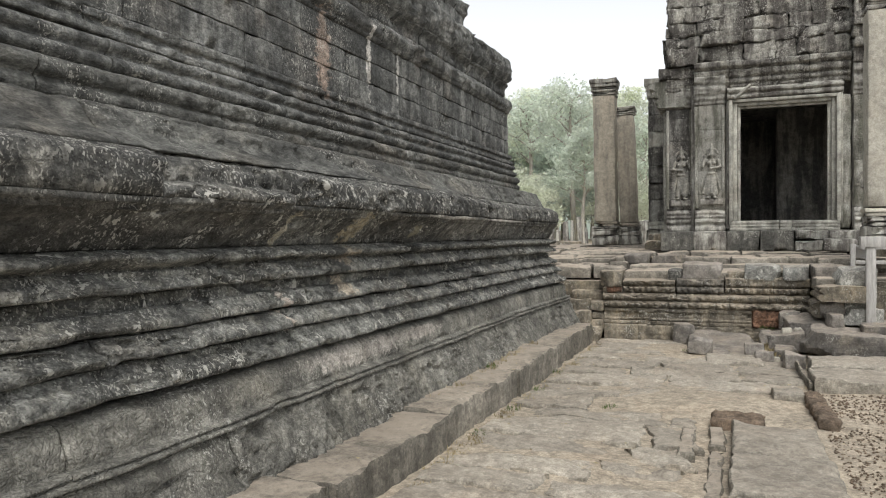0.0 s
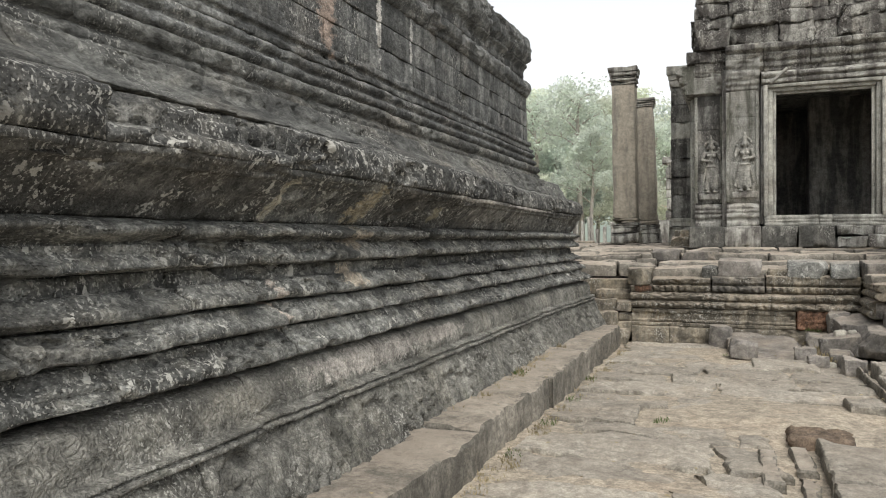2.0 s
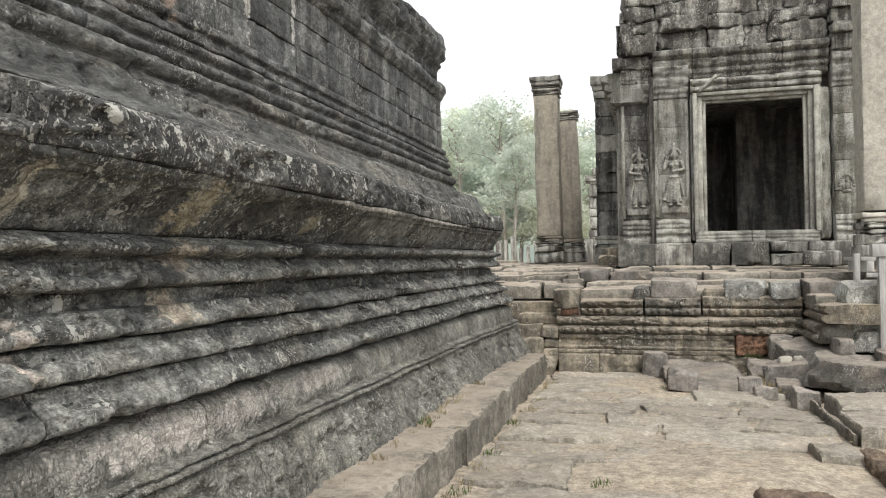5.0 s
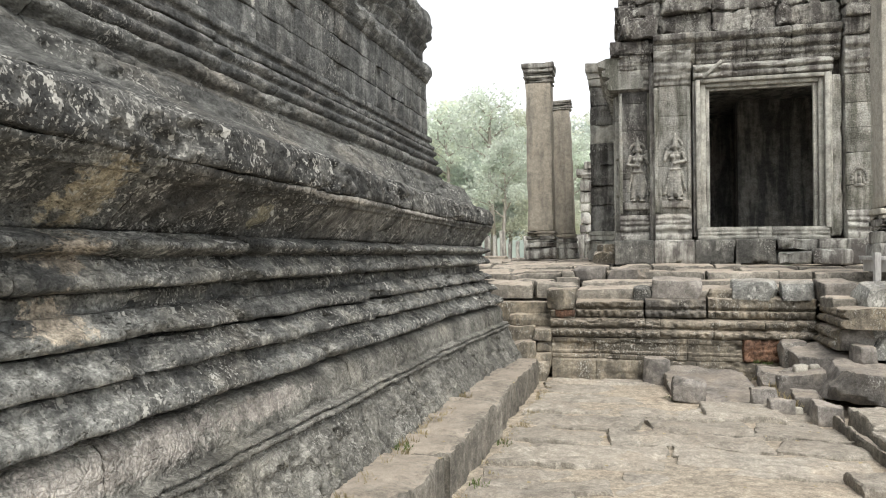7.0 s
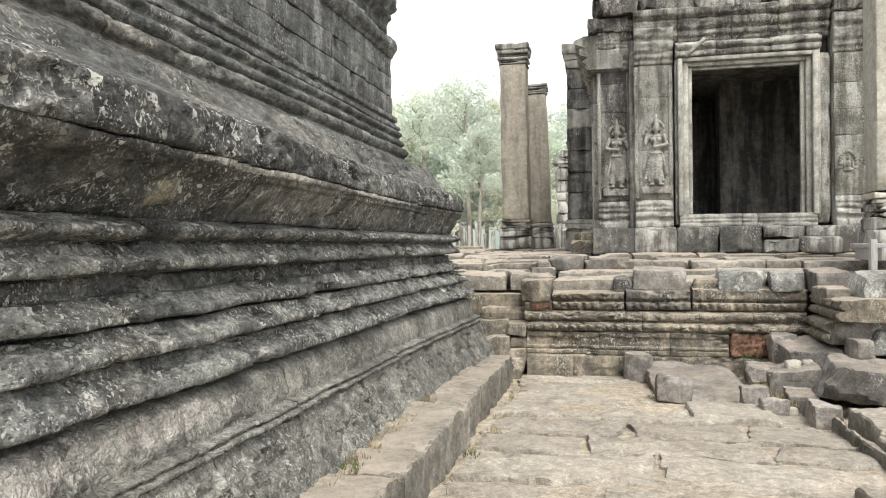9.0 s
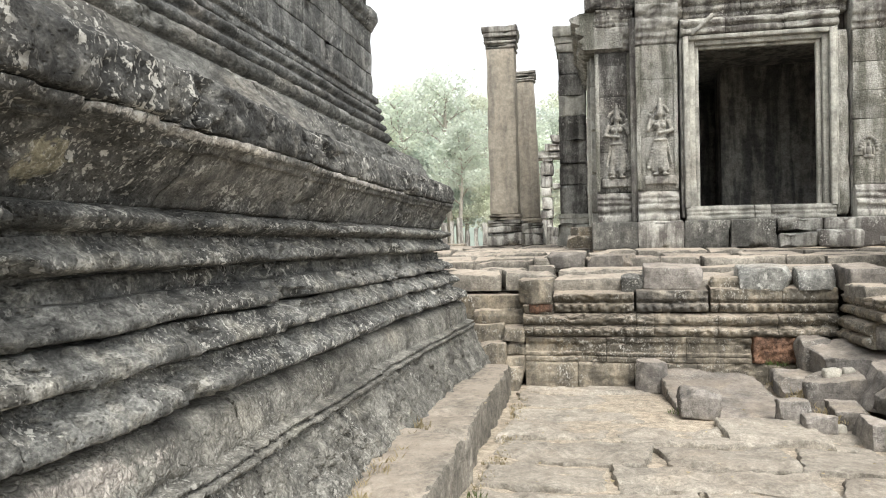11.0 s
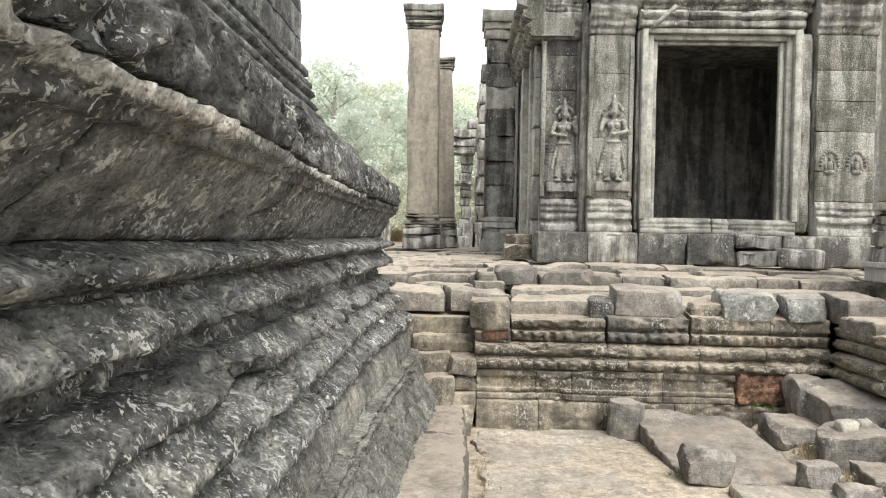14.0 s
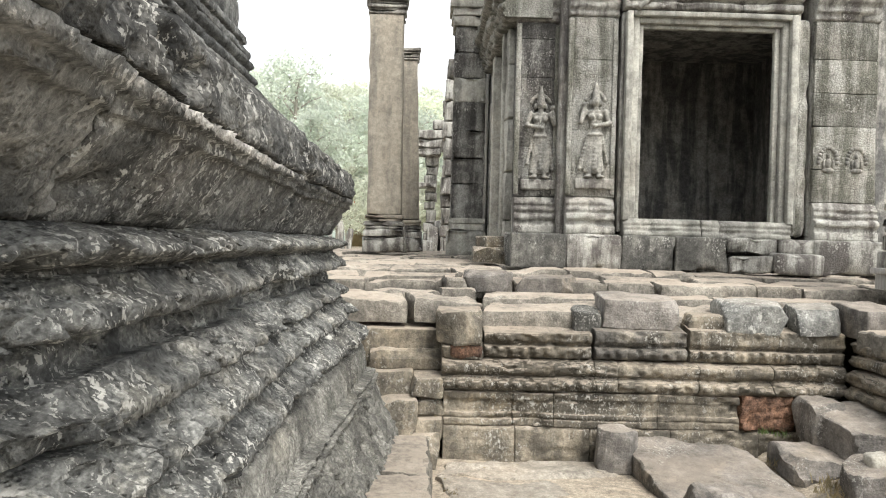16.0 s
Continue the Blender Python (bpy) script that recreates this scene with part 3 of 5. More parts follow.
def scales(a, h):
    # worn rows of carved leaves on the foot
    if not 0.05 < h < 0.5:
        return 0.0
    n = noise.noise(Vector((a * 1.7, h * 3.0, 9.0)))
    row = math.sin(math.pi * (a / 0.11 + h / 0.13)) * math.sin(math.pi * (a / 0.11 - h / 0.13))
    return 0.034 * abs(row) ** 0.6 * max(0.0, min(1.0, 0.65 + 1.4 * n)) - 0.008


def strips(a, h):
    # carved bead row under the foot's upper band
    return 0.006 * abs(math.sin(a * math.pi / 0.03)) if 0.55 < h < 0.6 else 0.0


for nm, prof, lo, hi, mat, wear, chip, wave, lab in (
        ("foot_block", P_FOOT, 0.7, 1.3, M_CARVED, 0.009, 0.04, scales, ""),
        ("foot_band_block", P_BAND, 0.7, 1.4, M_CARVED, 0.006, 0.02, strips, ""),
        ("torus_block", P_T5, 0.7, 1.5, M_WALL, 0.0095, 0.06, None, ""),
        ("torus_block", P_T4, 0.7, 1.5, M_WALL, 0.0095, 0.06, None, ""),
        ("torus_block", P_T3, 0.7, 1.5, M_WALL, 0.0095, 0.06, None, ""),
        ("torus_block", P_T2, 0.7, 1.5, M_WALL, 0.0095, 0.06, None, ""),
        ("cavetto_block", P_CAV, 0.9, 1.7, M_CAV, 0.009, 0.035, None, ""),
        ("ledge_block", P_LEDGE, 0.9, 1.7, M_SLAB, 0.011, 0.05, None, "lichen-spotted black ledge stone"),
        ("sloping_block", P_STEP, 0.8, 1.6, M_TOP, 0.01, 0.03, None, ""),
        ("petal_block", P_UM1, 0.8, 1.5, M_TOP, 0.006, 0.02, petals, ""),
        ("moulding_block", P_UM2, 0.8, 1.5, M_UPPER, 0.005, 0.02, None, ""),
        ("moulding_block", P_UM3, 0.8, 1.5, M_UPPER, 0.005, 0.02, None, "")):
    seg = 0.024 if nm not in ("petal_block", "foot_block") else 0.02
    j = cuts(-3.2, END, lo, hi)
    if nm == "ledge_block":
        j = cuts(-3.2, -0.36, lo, hi) + cuts(0.8, END, lo, hi)
    if nm == "cavetto_block":
        j = cuts(-3.2, 0.86, lo, hi) + cuts(2.0, END, lo, hi)
    for a, b in zip(j, j[1:]):
        near = a > -0.9
        if nm == "ledge_block" and abs(a + 0.36) < 0.01:
            prof_here = P_BROKEN
        else:
            prof_here = prof
        mat_here = mat
        if nm == "torus_block" and a > 1.9:
            mat_here = M_WALLD
        if nm == "cavetto_block" and -0.4 < a < 1.9:
            mat_here = M_WALL
        moulded(nm, prof_here, a, b, mat_here, gallery, wall_place, 0.6 if nm == "sloping_block" else 0.3, 0.018 if near else 0.05, seg if near else 0.15, wear, chip, lab, wave, 0.8, 0.008)
for k in range(3):
    z0 = 2.864 + k * 0.219
    j = cuts(-3.2, END, 0.45, 0.8)
    for a, b in zip(j, j[1:]):
        block("wall_block", -3.85, -3.555 + rnd(-0.005, 0.005), a + 0.0015, b - 0.0015, z0 + 0.001, z0 + 0.2175, M_UPPER, gallery, r=0.007, cell=0.1, rough=0.006, freq=6, chip=0.01)
for nm, prof, lo, hi in (("cornice_block", P_CORN1, 0.6, 1.1), ("cornice_block", P_CORN2, 0.6, 1.1), ("cornice_block", P_CORN3, 0.6, 1.0)):
    j = cuts(-3.2, END, lo, hi)
    for a, b in zip(j, j[1:]):
        moulded(nm, prof, a, b, M_UPPER, gallery, wall_place, 0.3, 0.04, 0.09, 0.014, 0.05)
j = cuts(-3.2, END, 0.7, 1.2)
for a, b in zip(j, j[1:]):
    moulded("roof_block", P_ROOF, a, b, M_UPPER, gallery, wall_place, 2.6, 0.09, 0.12, 0.03, 0.08)
# solid core and the plain remainder of the gallery behind the viewpoint
for x0, x1, y0, y1, z0, z1 in ((-9, -2.95, -14, END - 0.03, -0.4, 1.9), (-9, -3.3, -14, END - 0.03, 1.9, 2.25), (-9, -3.7, -14, END - 0.03, 2.2, 3.9), (-9, -4.3, -14, END - 0.03, 3.9, 5.2)):
    block("core_masonry", x0, x1, y0, y1, z0, z1, M_UPPER, gallery, r=0.02, cell=1.5)
block("plinth_masonry", -3.0, -2.6, -14, -3.22, -0.3, 1.9, M_WALL, gallery, cell=0.8)


# ---- ground, path and kerb ----
def floor_z(y):
    return 0.03 - 0.0155 * (y - 1.8)


def sheet(x0, x1, y0, y1, nx, ny, zf, amp, freq, seed):
    vs, fs = [], []
    for j in range(ny + 1):
        for i in range(nx + 1):
            x, y = x0 + (x1 - x0) * i / nx, y0 + (y1 - y0) * j / ny
            vs.append((x, y, zf(x, y) + amp * noise.noise(Vector((x * freq, y * freq, seed)))))
    for j in range(ny):
        for i in range(nx):
            k = j * (nx + 1) + i
            fs.append((k, k + 1, k + nx + 2, k + nx + 1))
    return vs, fs


def dirt_level(x, y):
    bare = math.exp(-(((x + 0.2) / 0.75) ** 2 + ((y - 4.2) / 0.75) ** 2)) * 0.055
    bare += math.exp(-(((x + 1.0) / 0.6) ** 2 + ((y - 7.9) / 0.8) ** 2)) * 0.035
    bare += math.exp(-(((x + 1.3) / 0.45) ** 2 + ((y - 1.9) / 0.4) ** 2)) * 0.03
    bare += 0.013 + 0.14 * blend(x, 0.05, 0.4) * blend(y, 7.4, 8.5)
    return floor_z(y) - 0.05 + bare + 0.03 * blend(x, 0.6, 1.2)


floor = tagged(part("floor", sheet(-2.9, 4.5, -14, 9.3, 90, 220, dirt_level, 0.025, 2.3, 4.0), M_DIRT), "sandy soil under worn sandstone flagstones", "path", kind="structure")
def ground_mesh():
    xs = [-2500, -400, -60, -20, -9, 6, 20, 60, 400, 2500]
    ys = [(-2500, -0.45), (-60, -0.45), (-14, -0.45), (9.2, -0.45), (18.4, -0.45), (18.6, 1.2), (30, 1.15), (45, 1.1), (80, 1.0), (400, 0.5), (2500, 0.0)]
    vs = [(x, y, z) for y, z in ys for x in xs]
    n = len(xs)
    return vs, [(r * n + c, r * n + c + 1, (r + 1) * n + c + 1, (r + 1) * n + c) for r in range(len(ys) - 1) for c in range(n - 1)]


tagged(part("ground", ground_mesh(), M_DIRT), "flat sandy ground around the temple", "ground", kind="structure")

random.seed(5)
kerb = thing("kerb", "low rough sandstone kerb along the gallery foot", "kerb", "structure")
j = cuts(-3.0, 8.5, 0.9, 2.0)
for k, (a, b) in enumerate(zip(j, j[1:])):
    z = 0.245 - 0.010 * max(0, a - 3) + rnd(-0.014, 0.014)
    lean = rnd(-0.012, 0.012)
    edge = -2.13 + rnd(-0.03, 0.03)
    slab("kerb_stone", -2.62, edge, wavy(a, 0.03, k), wavy(b, 0.03, k + 1), lambda x, y: z + lean * (y - a) + 0.05 * min(0.0, edge - 0.1 - x), 0.4, M_KERB, kerb, cell=0.04 if b > 0 else 0.15, ragged=0.03, layer=0.014, flake=0.26, drop=0.02, sides=6)


# ---- the raised terrace ----
terrace = thing("terrace", "stepped sandstone terrace with moulded front and loose blocks", "terrace", "structure")


def front_place(a, o, h):
    return Vector((a, 9.0 - o, h))


def terr_mould(nm, prof, joints, mat=M_TERR, wave=None, depth=0.4):
    for a, b in zip(joints, joints[1:]):
        moulded(nm, prof, a, b, mat, terrace, front_place, depth, 0.014, 0.0125 if wave else 0.03, 0.008, 0.035, "", wave, 0.45, 0.005)


random.seed(21)
T_A = [(0.03, -0.2), (0.03, 0.0), (0.02, 0.12), (0.0, 0.14)]
T_B = [(0.0, 0.142), (0.012, 0.15), (0.012, 0.19), (-0.004, 0.2), (0.01, 0.21), (0.01, 0.235), (-0.006, 0.245), (-0.006, 0.33), (0.012, 0.345), (0.012, 0.388), (-0.01, 0.396)]
T_C = [(-0.03, 0.398)] + torus(-0.005, 0.402, 0.5, 0.05) + [(-0.02, 0.507), (-0.02, 0.512)] + torus(-0.01, 0.516, 0.615, 0.045) + [(-0.05, 0.63)]
T_D = [(-0.06, 0.633), (-0.035, 0.642), (-0.02, 0.655), (-0.005, 0.69), (-0.015, 0.72), (-0.055, 0.728), (-0.055, 0.745), (-0.03, 0.75), (-0.03, 0.762), (-0.012, 0.768), (-0.012, 0.812), (-0.025, 0.824), (-0.24, 0.85)]


def beads(a, h):
    return 0.042 * abs(math.sin(a * math.pi / 0.09)) - 0.02 if 0.65 < h < 0.72 else 0.0


def beads_low(a, h):
    return 0.036 * abs(math.sin(a * math.pi / 0.1)) - 0.018 if 0.425 < h < 0.475 else 0.0


terr_mould("base_block", T_A, [-2.08, -1.55, -1.0, -0.4, 0.25, 0.9])
terr_mould("panel_block", T_B, [-2.08, -1.57, -1.27, -0.5, 0.11])
terr_mould("moulding_block", T_C, [-2.1, -0.97, -0.8, -0.2, 0.35, 0.9], wave=beads_low)
terr_mould("bead_block", T_D, [-1.79, -0.99], wave=beads)
terr_mould("bead_block", [(o, h + (0.025 if h > 0.77 else 0)) for o, h in T_D], [-0.97, -0.28], M_TERRD, beads)
terr_mould("bead_block", [(o, h + (0.05 if h > 0.77 else 0)) for o, h in T_D], [-0.26, -0.18, 0.4, 0.9], wave=beads)
block("laterite_block", 0.12, 0.52, 8.98, 9.3, 0.15, 0.398, M_LATER, terrace, "crumbling red laterite block", r=0.02, cell=0.02, rough=0.028, freq=22)
block("laterite_block", -2.04, -1.8, 8.99, 9.3, 0.635, 0.73, M_LATER, terrace, "", r=0.02, cell=0.06, rough=0.02, freq=12)
block("backing_block", 0.42, 0.95, 9.02, 9.4, 0.13, 0.4, M_TERR, terrace, r=0.02, cell=0.08, rough=0.012)
block("hole_block", -0.97, -0.79, 9.03, 9.2, 0.4, 0.62, M_TERRD, terrace, r=0.02, cell=0.05, rough=0.03, freq=9)


# the wing that comes forward on the far side of the path
def wing_place(a, o, h):
    return Vector((0.9 - o, a, h))


for prof, y0 in ((T_B, 8.5), (T_C, 8.2), (T_D, 7.9)):
    moulded("wing_block", prof, y0, 8.96, M_TERR, terrace, wing_place, 0.5, 0.03, 0.06, 0.012, 0.06)
block("wing_core", 1.2, 6.0, 8.3, 11.6, -0.4, 0.9, M_TERR, terrace, cell=0.5, rough=0.02)
block("terrace_core", -9, 1.25, 9.35, 18.5, -0.4, 0.8, M_TERR, terrace, cell=0.8, rough=0.01)
block("terrace_core", -9, 6, 10.6, 18.5, 0.7, 1.08, M_TERR, terrace, cell=0.8, rough=0.01)

# broken blocks between gallery and terrace
for x0, x1, y0, y1, z0, z1 in ((-2.72, -2.1, 8.72, 9.05, -0.2, 0.1), (-2.62, -2.28, 8.85, 9.35, 0.0, 0.34), (-2.3, -2.09, 8.92, 9.3, 0.02, 0.2), (-2.28, -2.09, 8.98, 9.4, 0.2, 0.33), (-2.32, -2.08, 8.95, 9.4, 0.34, 0.49),
                               (-2.68, -2.3, 9.1, 9.6, 0.3, 0.5), (-2.66, -2.05, 9.25, 9.8, 0.5, 0.66), (-3.4, -2.3, 9.6, 10.1, 0.4, 0.68), (-2.14, -1.8, 8.97, 9.5, 0.73, 0.98), (-2.1, -1.79, 9.0, 9.4, 0.62, 0.735)):
    block("broken_block", x0, x1, y0, y1, z0, z1, M_TERR, terrace, r=0.02, cell=0.06, rough=0.015, freq=6, facets=5, turn=rnd(-4, 4), tilt=(rnd(-1.5, 1.5), rnd(-1.5, 1.5)))

# terrace paving, rising towards the temple
random.seed(33)


def terrace_z(x, y):
    step = 0.07 * blend(y, 10.02, 10.06)
    return 0.965 + 0.115 * blend(y, 9.1, 10.0) + step + 0.1 * blend(y, 10.1, 11.2) + 0.04 * blend(y, 11.2, 14.0)


def paving(x0, x1, ys, lo, hi, thick=0.16, lift=0.0, cell=0.05, wander=0.05):
    for k, (ya, yb) in enumerate(zip(ys, ys[1:])):
        j = cuts(x0 + rnd(-0.15, 0.15), x1, lo, hi)
        for a, b in zip(j, j[1:]):
            up, lean, roll_ = lift + rnd(-0.02, 0.016), rnd(-0.02, 0.02), rnd(-0.02, 0.02)
            cx, cy = (a + b) / 2, (ya + yb) / 2
            base = terrace_z(cx, ya + 0.07)
            rise = (terrace_z(cx, yb - 0.02) - base) / (yb - ya)
            slab("paving_slab", a, b, wavy(ya, wander, ya * 7), wavy(yb, wander, yb * 7), lambda x, y: base + up + (rise + lean) * (y - ya) + roll_ * (x - cx), thick, M_TPAVE, terrace, cell=cell, slant=rnd(-0.1, 0.1), gap=0.006, ragged=0.022, layer=0.014, flake=0.24, drop=0.018, sides=3)


paving(-1.8, 1.6, (9.22, 9.66, 10.03), 0.75, 1.5, 0.13)
paving(-3.4, -1.8, (9.45, 9.8, 10.03), 0.35, 0.7, 0.19, 0.015)
paving(-4.6, 2.2, (10.05, 10.4, 10.76, 11.16), 0.4, 0.95)
paving(-6.5, -1.4, (11.16, 11.6, 12.1, 12.6, 13.15, 13.7, 14.3), 0.45, 0.95, 0.16, 0.0, 0.07)
paving(-7.5, -1.4, (14.3, 15.0, 15.8, 16.7, 17.6, 18.5), 0.7, 1.3, 0.16, 0.0, 0.15)
paving(-1.4, 2.6, (11.13, 11.5), 0.5, 0.9, 0.16, -0.01)
for a, b in ((0.9, 1.9), (1.9, 3.1), (3.1, 5.0)):
    slab("paving_slab", a, b, wavy(8.35, 0.03, 1), wavy(8.9, 0.03, 2), lambda x, y: 0.93, 0.17, M_TPAVE, terrace)

# loose blocks along the terrace edge
random.seed(8)
LOOSE = (("loose_block", -0.88, -0.31, 9.1, 9.58, 0.875, 1.1, M_ROCK, "squared grey block with a socket hole, on the terrace", 5),
         ("loose_block", 0.02, 0.53, 9.0, 9.42, 0.87, 1.085, M_LICH, "block with white lichen at the terrace edge", 5),
         ("loose_block", 0.55, 0.9, 8.98, 9.38, 0.865, 1.065, M_LICH, "block with white lichen at the terrace edge", 5),
         ("loose_block", 0.92, 1.35, 8.85, 9.3, 0.86, 1.085, M_ROCK, "dark grey block at the terrace corner", 5),
         ("loose_block", 1.15, 1.62, 8.1, 8.6, 0.5, 1.1, M_LICH, "big block covered with white lichen", 0),
         ("loose_block", -1.1, -0.87, 9.12, 9.45, 0.84, 1.0, M_DARKB, "small dark block on the terrace", 6),
         ("loose_block", -1.9, -1.47, 10.02, 10.42, 1.06, 1.235, M_ROCK, "flat grey block on the terrace paving", 2),
         ("loose_block", -1.44, -0.9, 10.0, 10.38, 1.05, 1.2, M_ROCK, "flat grey block on the terrace paving", 2),
         ("loose_block", -0.25, 0.08, 9.1, 9.34, 0.86, 0.985, M_TERR, "low flat stone on the terrace", 0),
         ("loose_block", -1.72, -1.36, 11.7, 12.2, 1.27, 1.44, M_TERR, "broken step stone beside the porch", 0),
         ("loose_block", -1.68, -1.36, 11.9, 12.3, 1.44, 1.56, M_TERR, "broken step stone beside the porch", 0),
         ("loose_block", -1.0, -0.70, 8.66, 8.93, -0.1, 0.2, M_ROCK, "upright cube of grey stone on the path", 0))
for nm, x0, x1, y0, y1, z0, z1, mat, lab, rx in LOOSE:
    tagged(block(nm, x0, x1, y0, y1, z0, z1, mat, r=0.012, cell=0.035, rough=0.012, freq=6, facets=7, turn=rnd(-4, 4), tilt=(rx, rnd(-1.5, 1.5))), lab, "stone block", "loose blocks")


# ---- the temple porch with the doorway ----
temple = thing("temple_porch", "carved sandstone temple porch with an open dark doorway", "temple", "structure")
random.seed(44)
Y = 11.43


def porch_place(dy):
    return lambda a, o, h: Vector((a, Y + dy - o, h))


BASE_P = [(0.09, 1.6), (0.09, 1.68), (0.06, 1.7), (0.06, 1.74), (0.1, 1.76), (0.1, 1.8), (0.05, 1.83), (0.075, 1.86), (0.04, 1.9), (0.055, 1.93), (0.02, 1.97), (0.0, 2.0)]
CAP_P = [(0.0, 3.9), (0.025, 3.92), (0.015, 3.97), (0.05, 4.0), (0.04, 4.06), (0.08, 4.1), (0.09, 4.2), (0.06, 4.24), (0.12, 4.3), (0.12, 4.4), (0.07, 4.44)]


def pilaster(x0, x1, dy, z_joints, orn=M_ORN, depth=0.5):
    moulded("pilaster_base", BASE_P, x0, x1, M_TEMPLE, temple, porch_place(dy), depth, 0.03, 0.06, 0.006, 0.03)
    for a, b in zip(z_joints, z_joints[1:]):
        block("pilaster_block", x0 + rnd(0, 0.008), x1 - rnd(0, 0.008), Y + dy + rnd(-0.003, 0.003), Y + dy + depth, a + 0.001, b - 0.001, orn, temple, r=0.006, cell=0.12, rough=0.005, chip=0.006)
    moulded("pilaster_capital", CAP_P, x0 - 0.01, x1 + 0.01, M_TEMPLE, temple, porch_place(dy), depth, 0.03, 0.06, 0.01, 0.04)


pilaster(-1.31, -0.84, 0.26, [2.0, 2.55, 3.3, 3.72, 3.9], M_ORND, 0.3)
pilaster(-0.79, -0.27, 0.0, [2.0, 2.7, 3.45, 3.9])
pilaster(1.78, 2.46, -0.1, [2.0, 2.35, 2.8, 3.15, 3.5, 3.9])
block("recess_wall", -1.0, -0.2, Y + 0.4, Y + 0.6, 1.5, 4.4, M_TEMPLE, temple, cell=0.3)
block("recess_strip", -0.86, -0.77, Y + 0.1, Y + 0.5, 1.6, 4.3, M_TEMPLE, temple, r=0.02, cell=0.12, rough=0.008)
block("recess_wall", 1.66, 2.6, Y + 0.2, Y + 0.6, 1.5, 4.4, M_TEMPLE, temple, cell=0.3)
for x, dy in ((-1.29, 0.235), (-0.87, 0.235), (-0.77, -0.025), (-0.3, -0.025)):
    block("border_strip", x - 0.028, x + 0.028, Y + dy, Y + dy + 0.06, 2.02, 3.88, M_ORN, temple, r=0.012, cell=0.12, rough=0.003, chip=0.008)
for x in (-0.225, 1.57, 1.79):
    block("border_strip", x - 0.022, x + 0.022, Y - 0.05, Y + 0.3, 1.64, 3.95, M_TEMPLE, temple, r=0.012, cell=0.12, rough=0.003, chip=0.008)
# plinth
for a, b, mat, lab in ((-1.38, -0.812, M_DARKB, "dark plinth stone"), (-0.81, -0.252, M_TEMPLE, ""), (-0.25, 0.3, M_DARKB, "dark plinth stone"), (0.302, 0.848, M_DARKB, "dark plinth stone")):
    block("plinth_block", a, b, Y - 0.3, Y + 0.4, 1.24, 1.6 + rnd(-0.004, 0.004), mat, temple, lab, r=0.018, cell=0.07, rough=0.012, freq=5, chip=0.03)
for a, b, z0, z1, y0 in ((0.85, 1.3, 1.24, 1.424, -0.35), (1.302, 1.8, 1.24, 1.452, -0.4), (0.85, 1.4, 1.422, 1.602, -0.22), (1.402, 1.85, 1.45, 1.602, -0.25), (1.752, 2.6, 1.24, 1.602, -0.3)):
    block("plinth_block", a, b, Y + y0, Y + 0.4, z0, z1, M_TEMPLE, temple, r=0.03, cell=0.09, rough=0.016, chip=0.04)
# door frame: three nested bands round the opening
OX0, OX1, OZ0, OZ1 = -0.01, 1.39, 1.78, 3.79
for k, (w0, w1, dy) in enumerate(((0.0, 0.055, -0.015), (0.055, 0.13, -0.07), (0.13, 0.2, -0.13))):
    for nm, x0, x1, z0, z1 in (("jamb_band", OX0 - w1, OX0 - w0, OZ0 - 0.02, OZ1 + w1 * 0.8), ("jamb_band", OX1 + w0, OX1 + w1, OZ0 - 0.02, OZ1 + w1 * 0.8), ("lintel_band", OX0 - w0, OX1 + w0, OZ1 + w0 * 0.8, OZ1 + w1 * 0.8)):
        block(nm, x0, x1, Y + dy, Y + 0.06, z0, z1, M_FRAME, temple, r=0.01, cell=0.16, rough=0.0015, chip=0.005)
block("jamb_reveal", OX1 + 0.2, OX1 + 0.23, Y - 0.1, Y + 0.4, 1.72, 3.98, M_FRAME, temple, r=0.01, cell=0.2, rough=0.004)
block("colonnette", 1.59, 1.76, Y - 0.06, Y + 0.3, 1.62, 3.95, M_ORN, temple, r=0.05, cell=0.08, rough=0.006, chip=0.02)
block("lintel_splinter", -0.16, 0.2, Y - 0.2, Y - 0.1, 4.05, 4.1, M_FRAME, temple, "slanted pale edge of the broken lintel", r=0.015, cell=0.1, rough=0.006, tilt=(0, -42))
LINT = [(0.13, 3.97), (0.15, 3.99), (0.15, 4.04), (0.11, 4.055), (0.13, 4.07), (0.17, 4.09), (0.17, 4.13), (0.12, 4.15), (0.1, 4.175)]
for a, b in ((-0.24, 0.3), (0.3, 1.0), (1.0, 1.63)):
    moulded("lintel_block", LINT, a, b, M_TEMPLE, temple, porch_place(0.0), 0.5, 0.02, 0.05, 0.006, 0.03, joint=0.4)
SILL = [(0.07, 1.6), (0.07, 1.64), (0.05, 1.66), (0.06, 1.69), (0.04, 1.71), (0.05, 1.74), (0.02, 1.785)]
for a, b in ((-0.2, 0.62), (0.62, 0.82), (0.82, 1.58)):
    moulded("sill_block", SILL, a, b, M_FRAME, temple, porch_place(-0.08), 0.5, 0.02, 0.05, 0.008, 0.03)
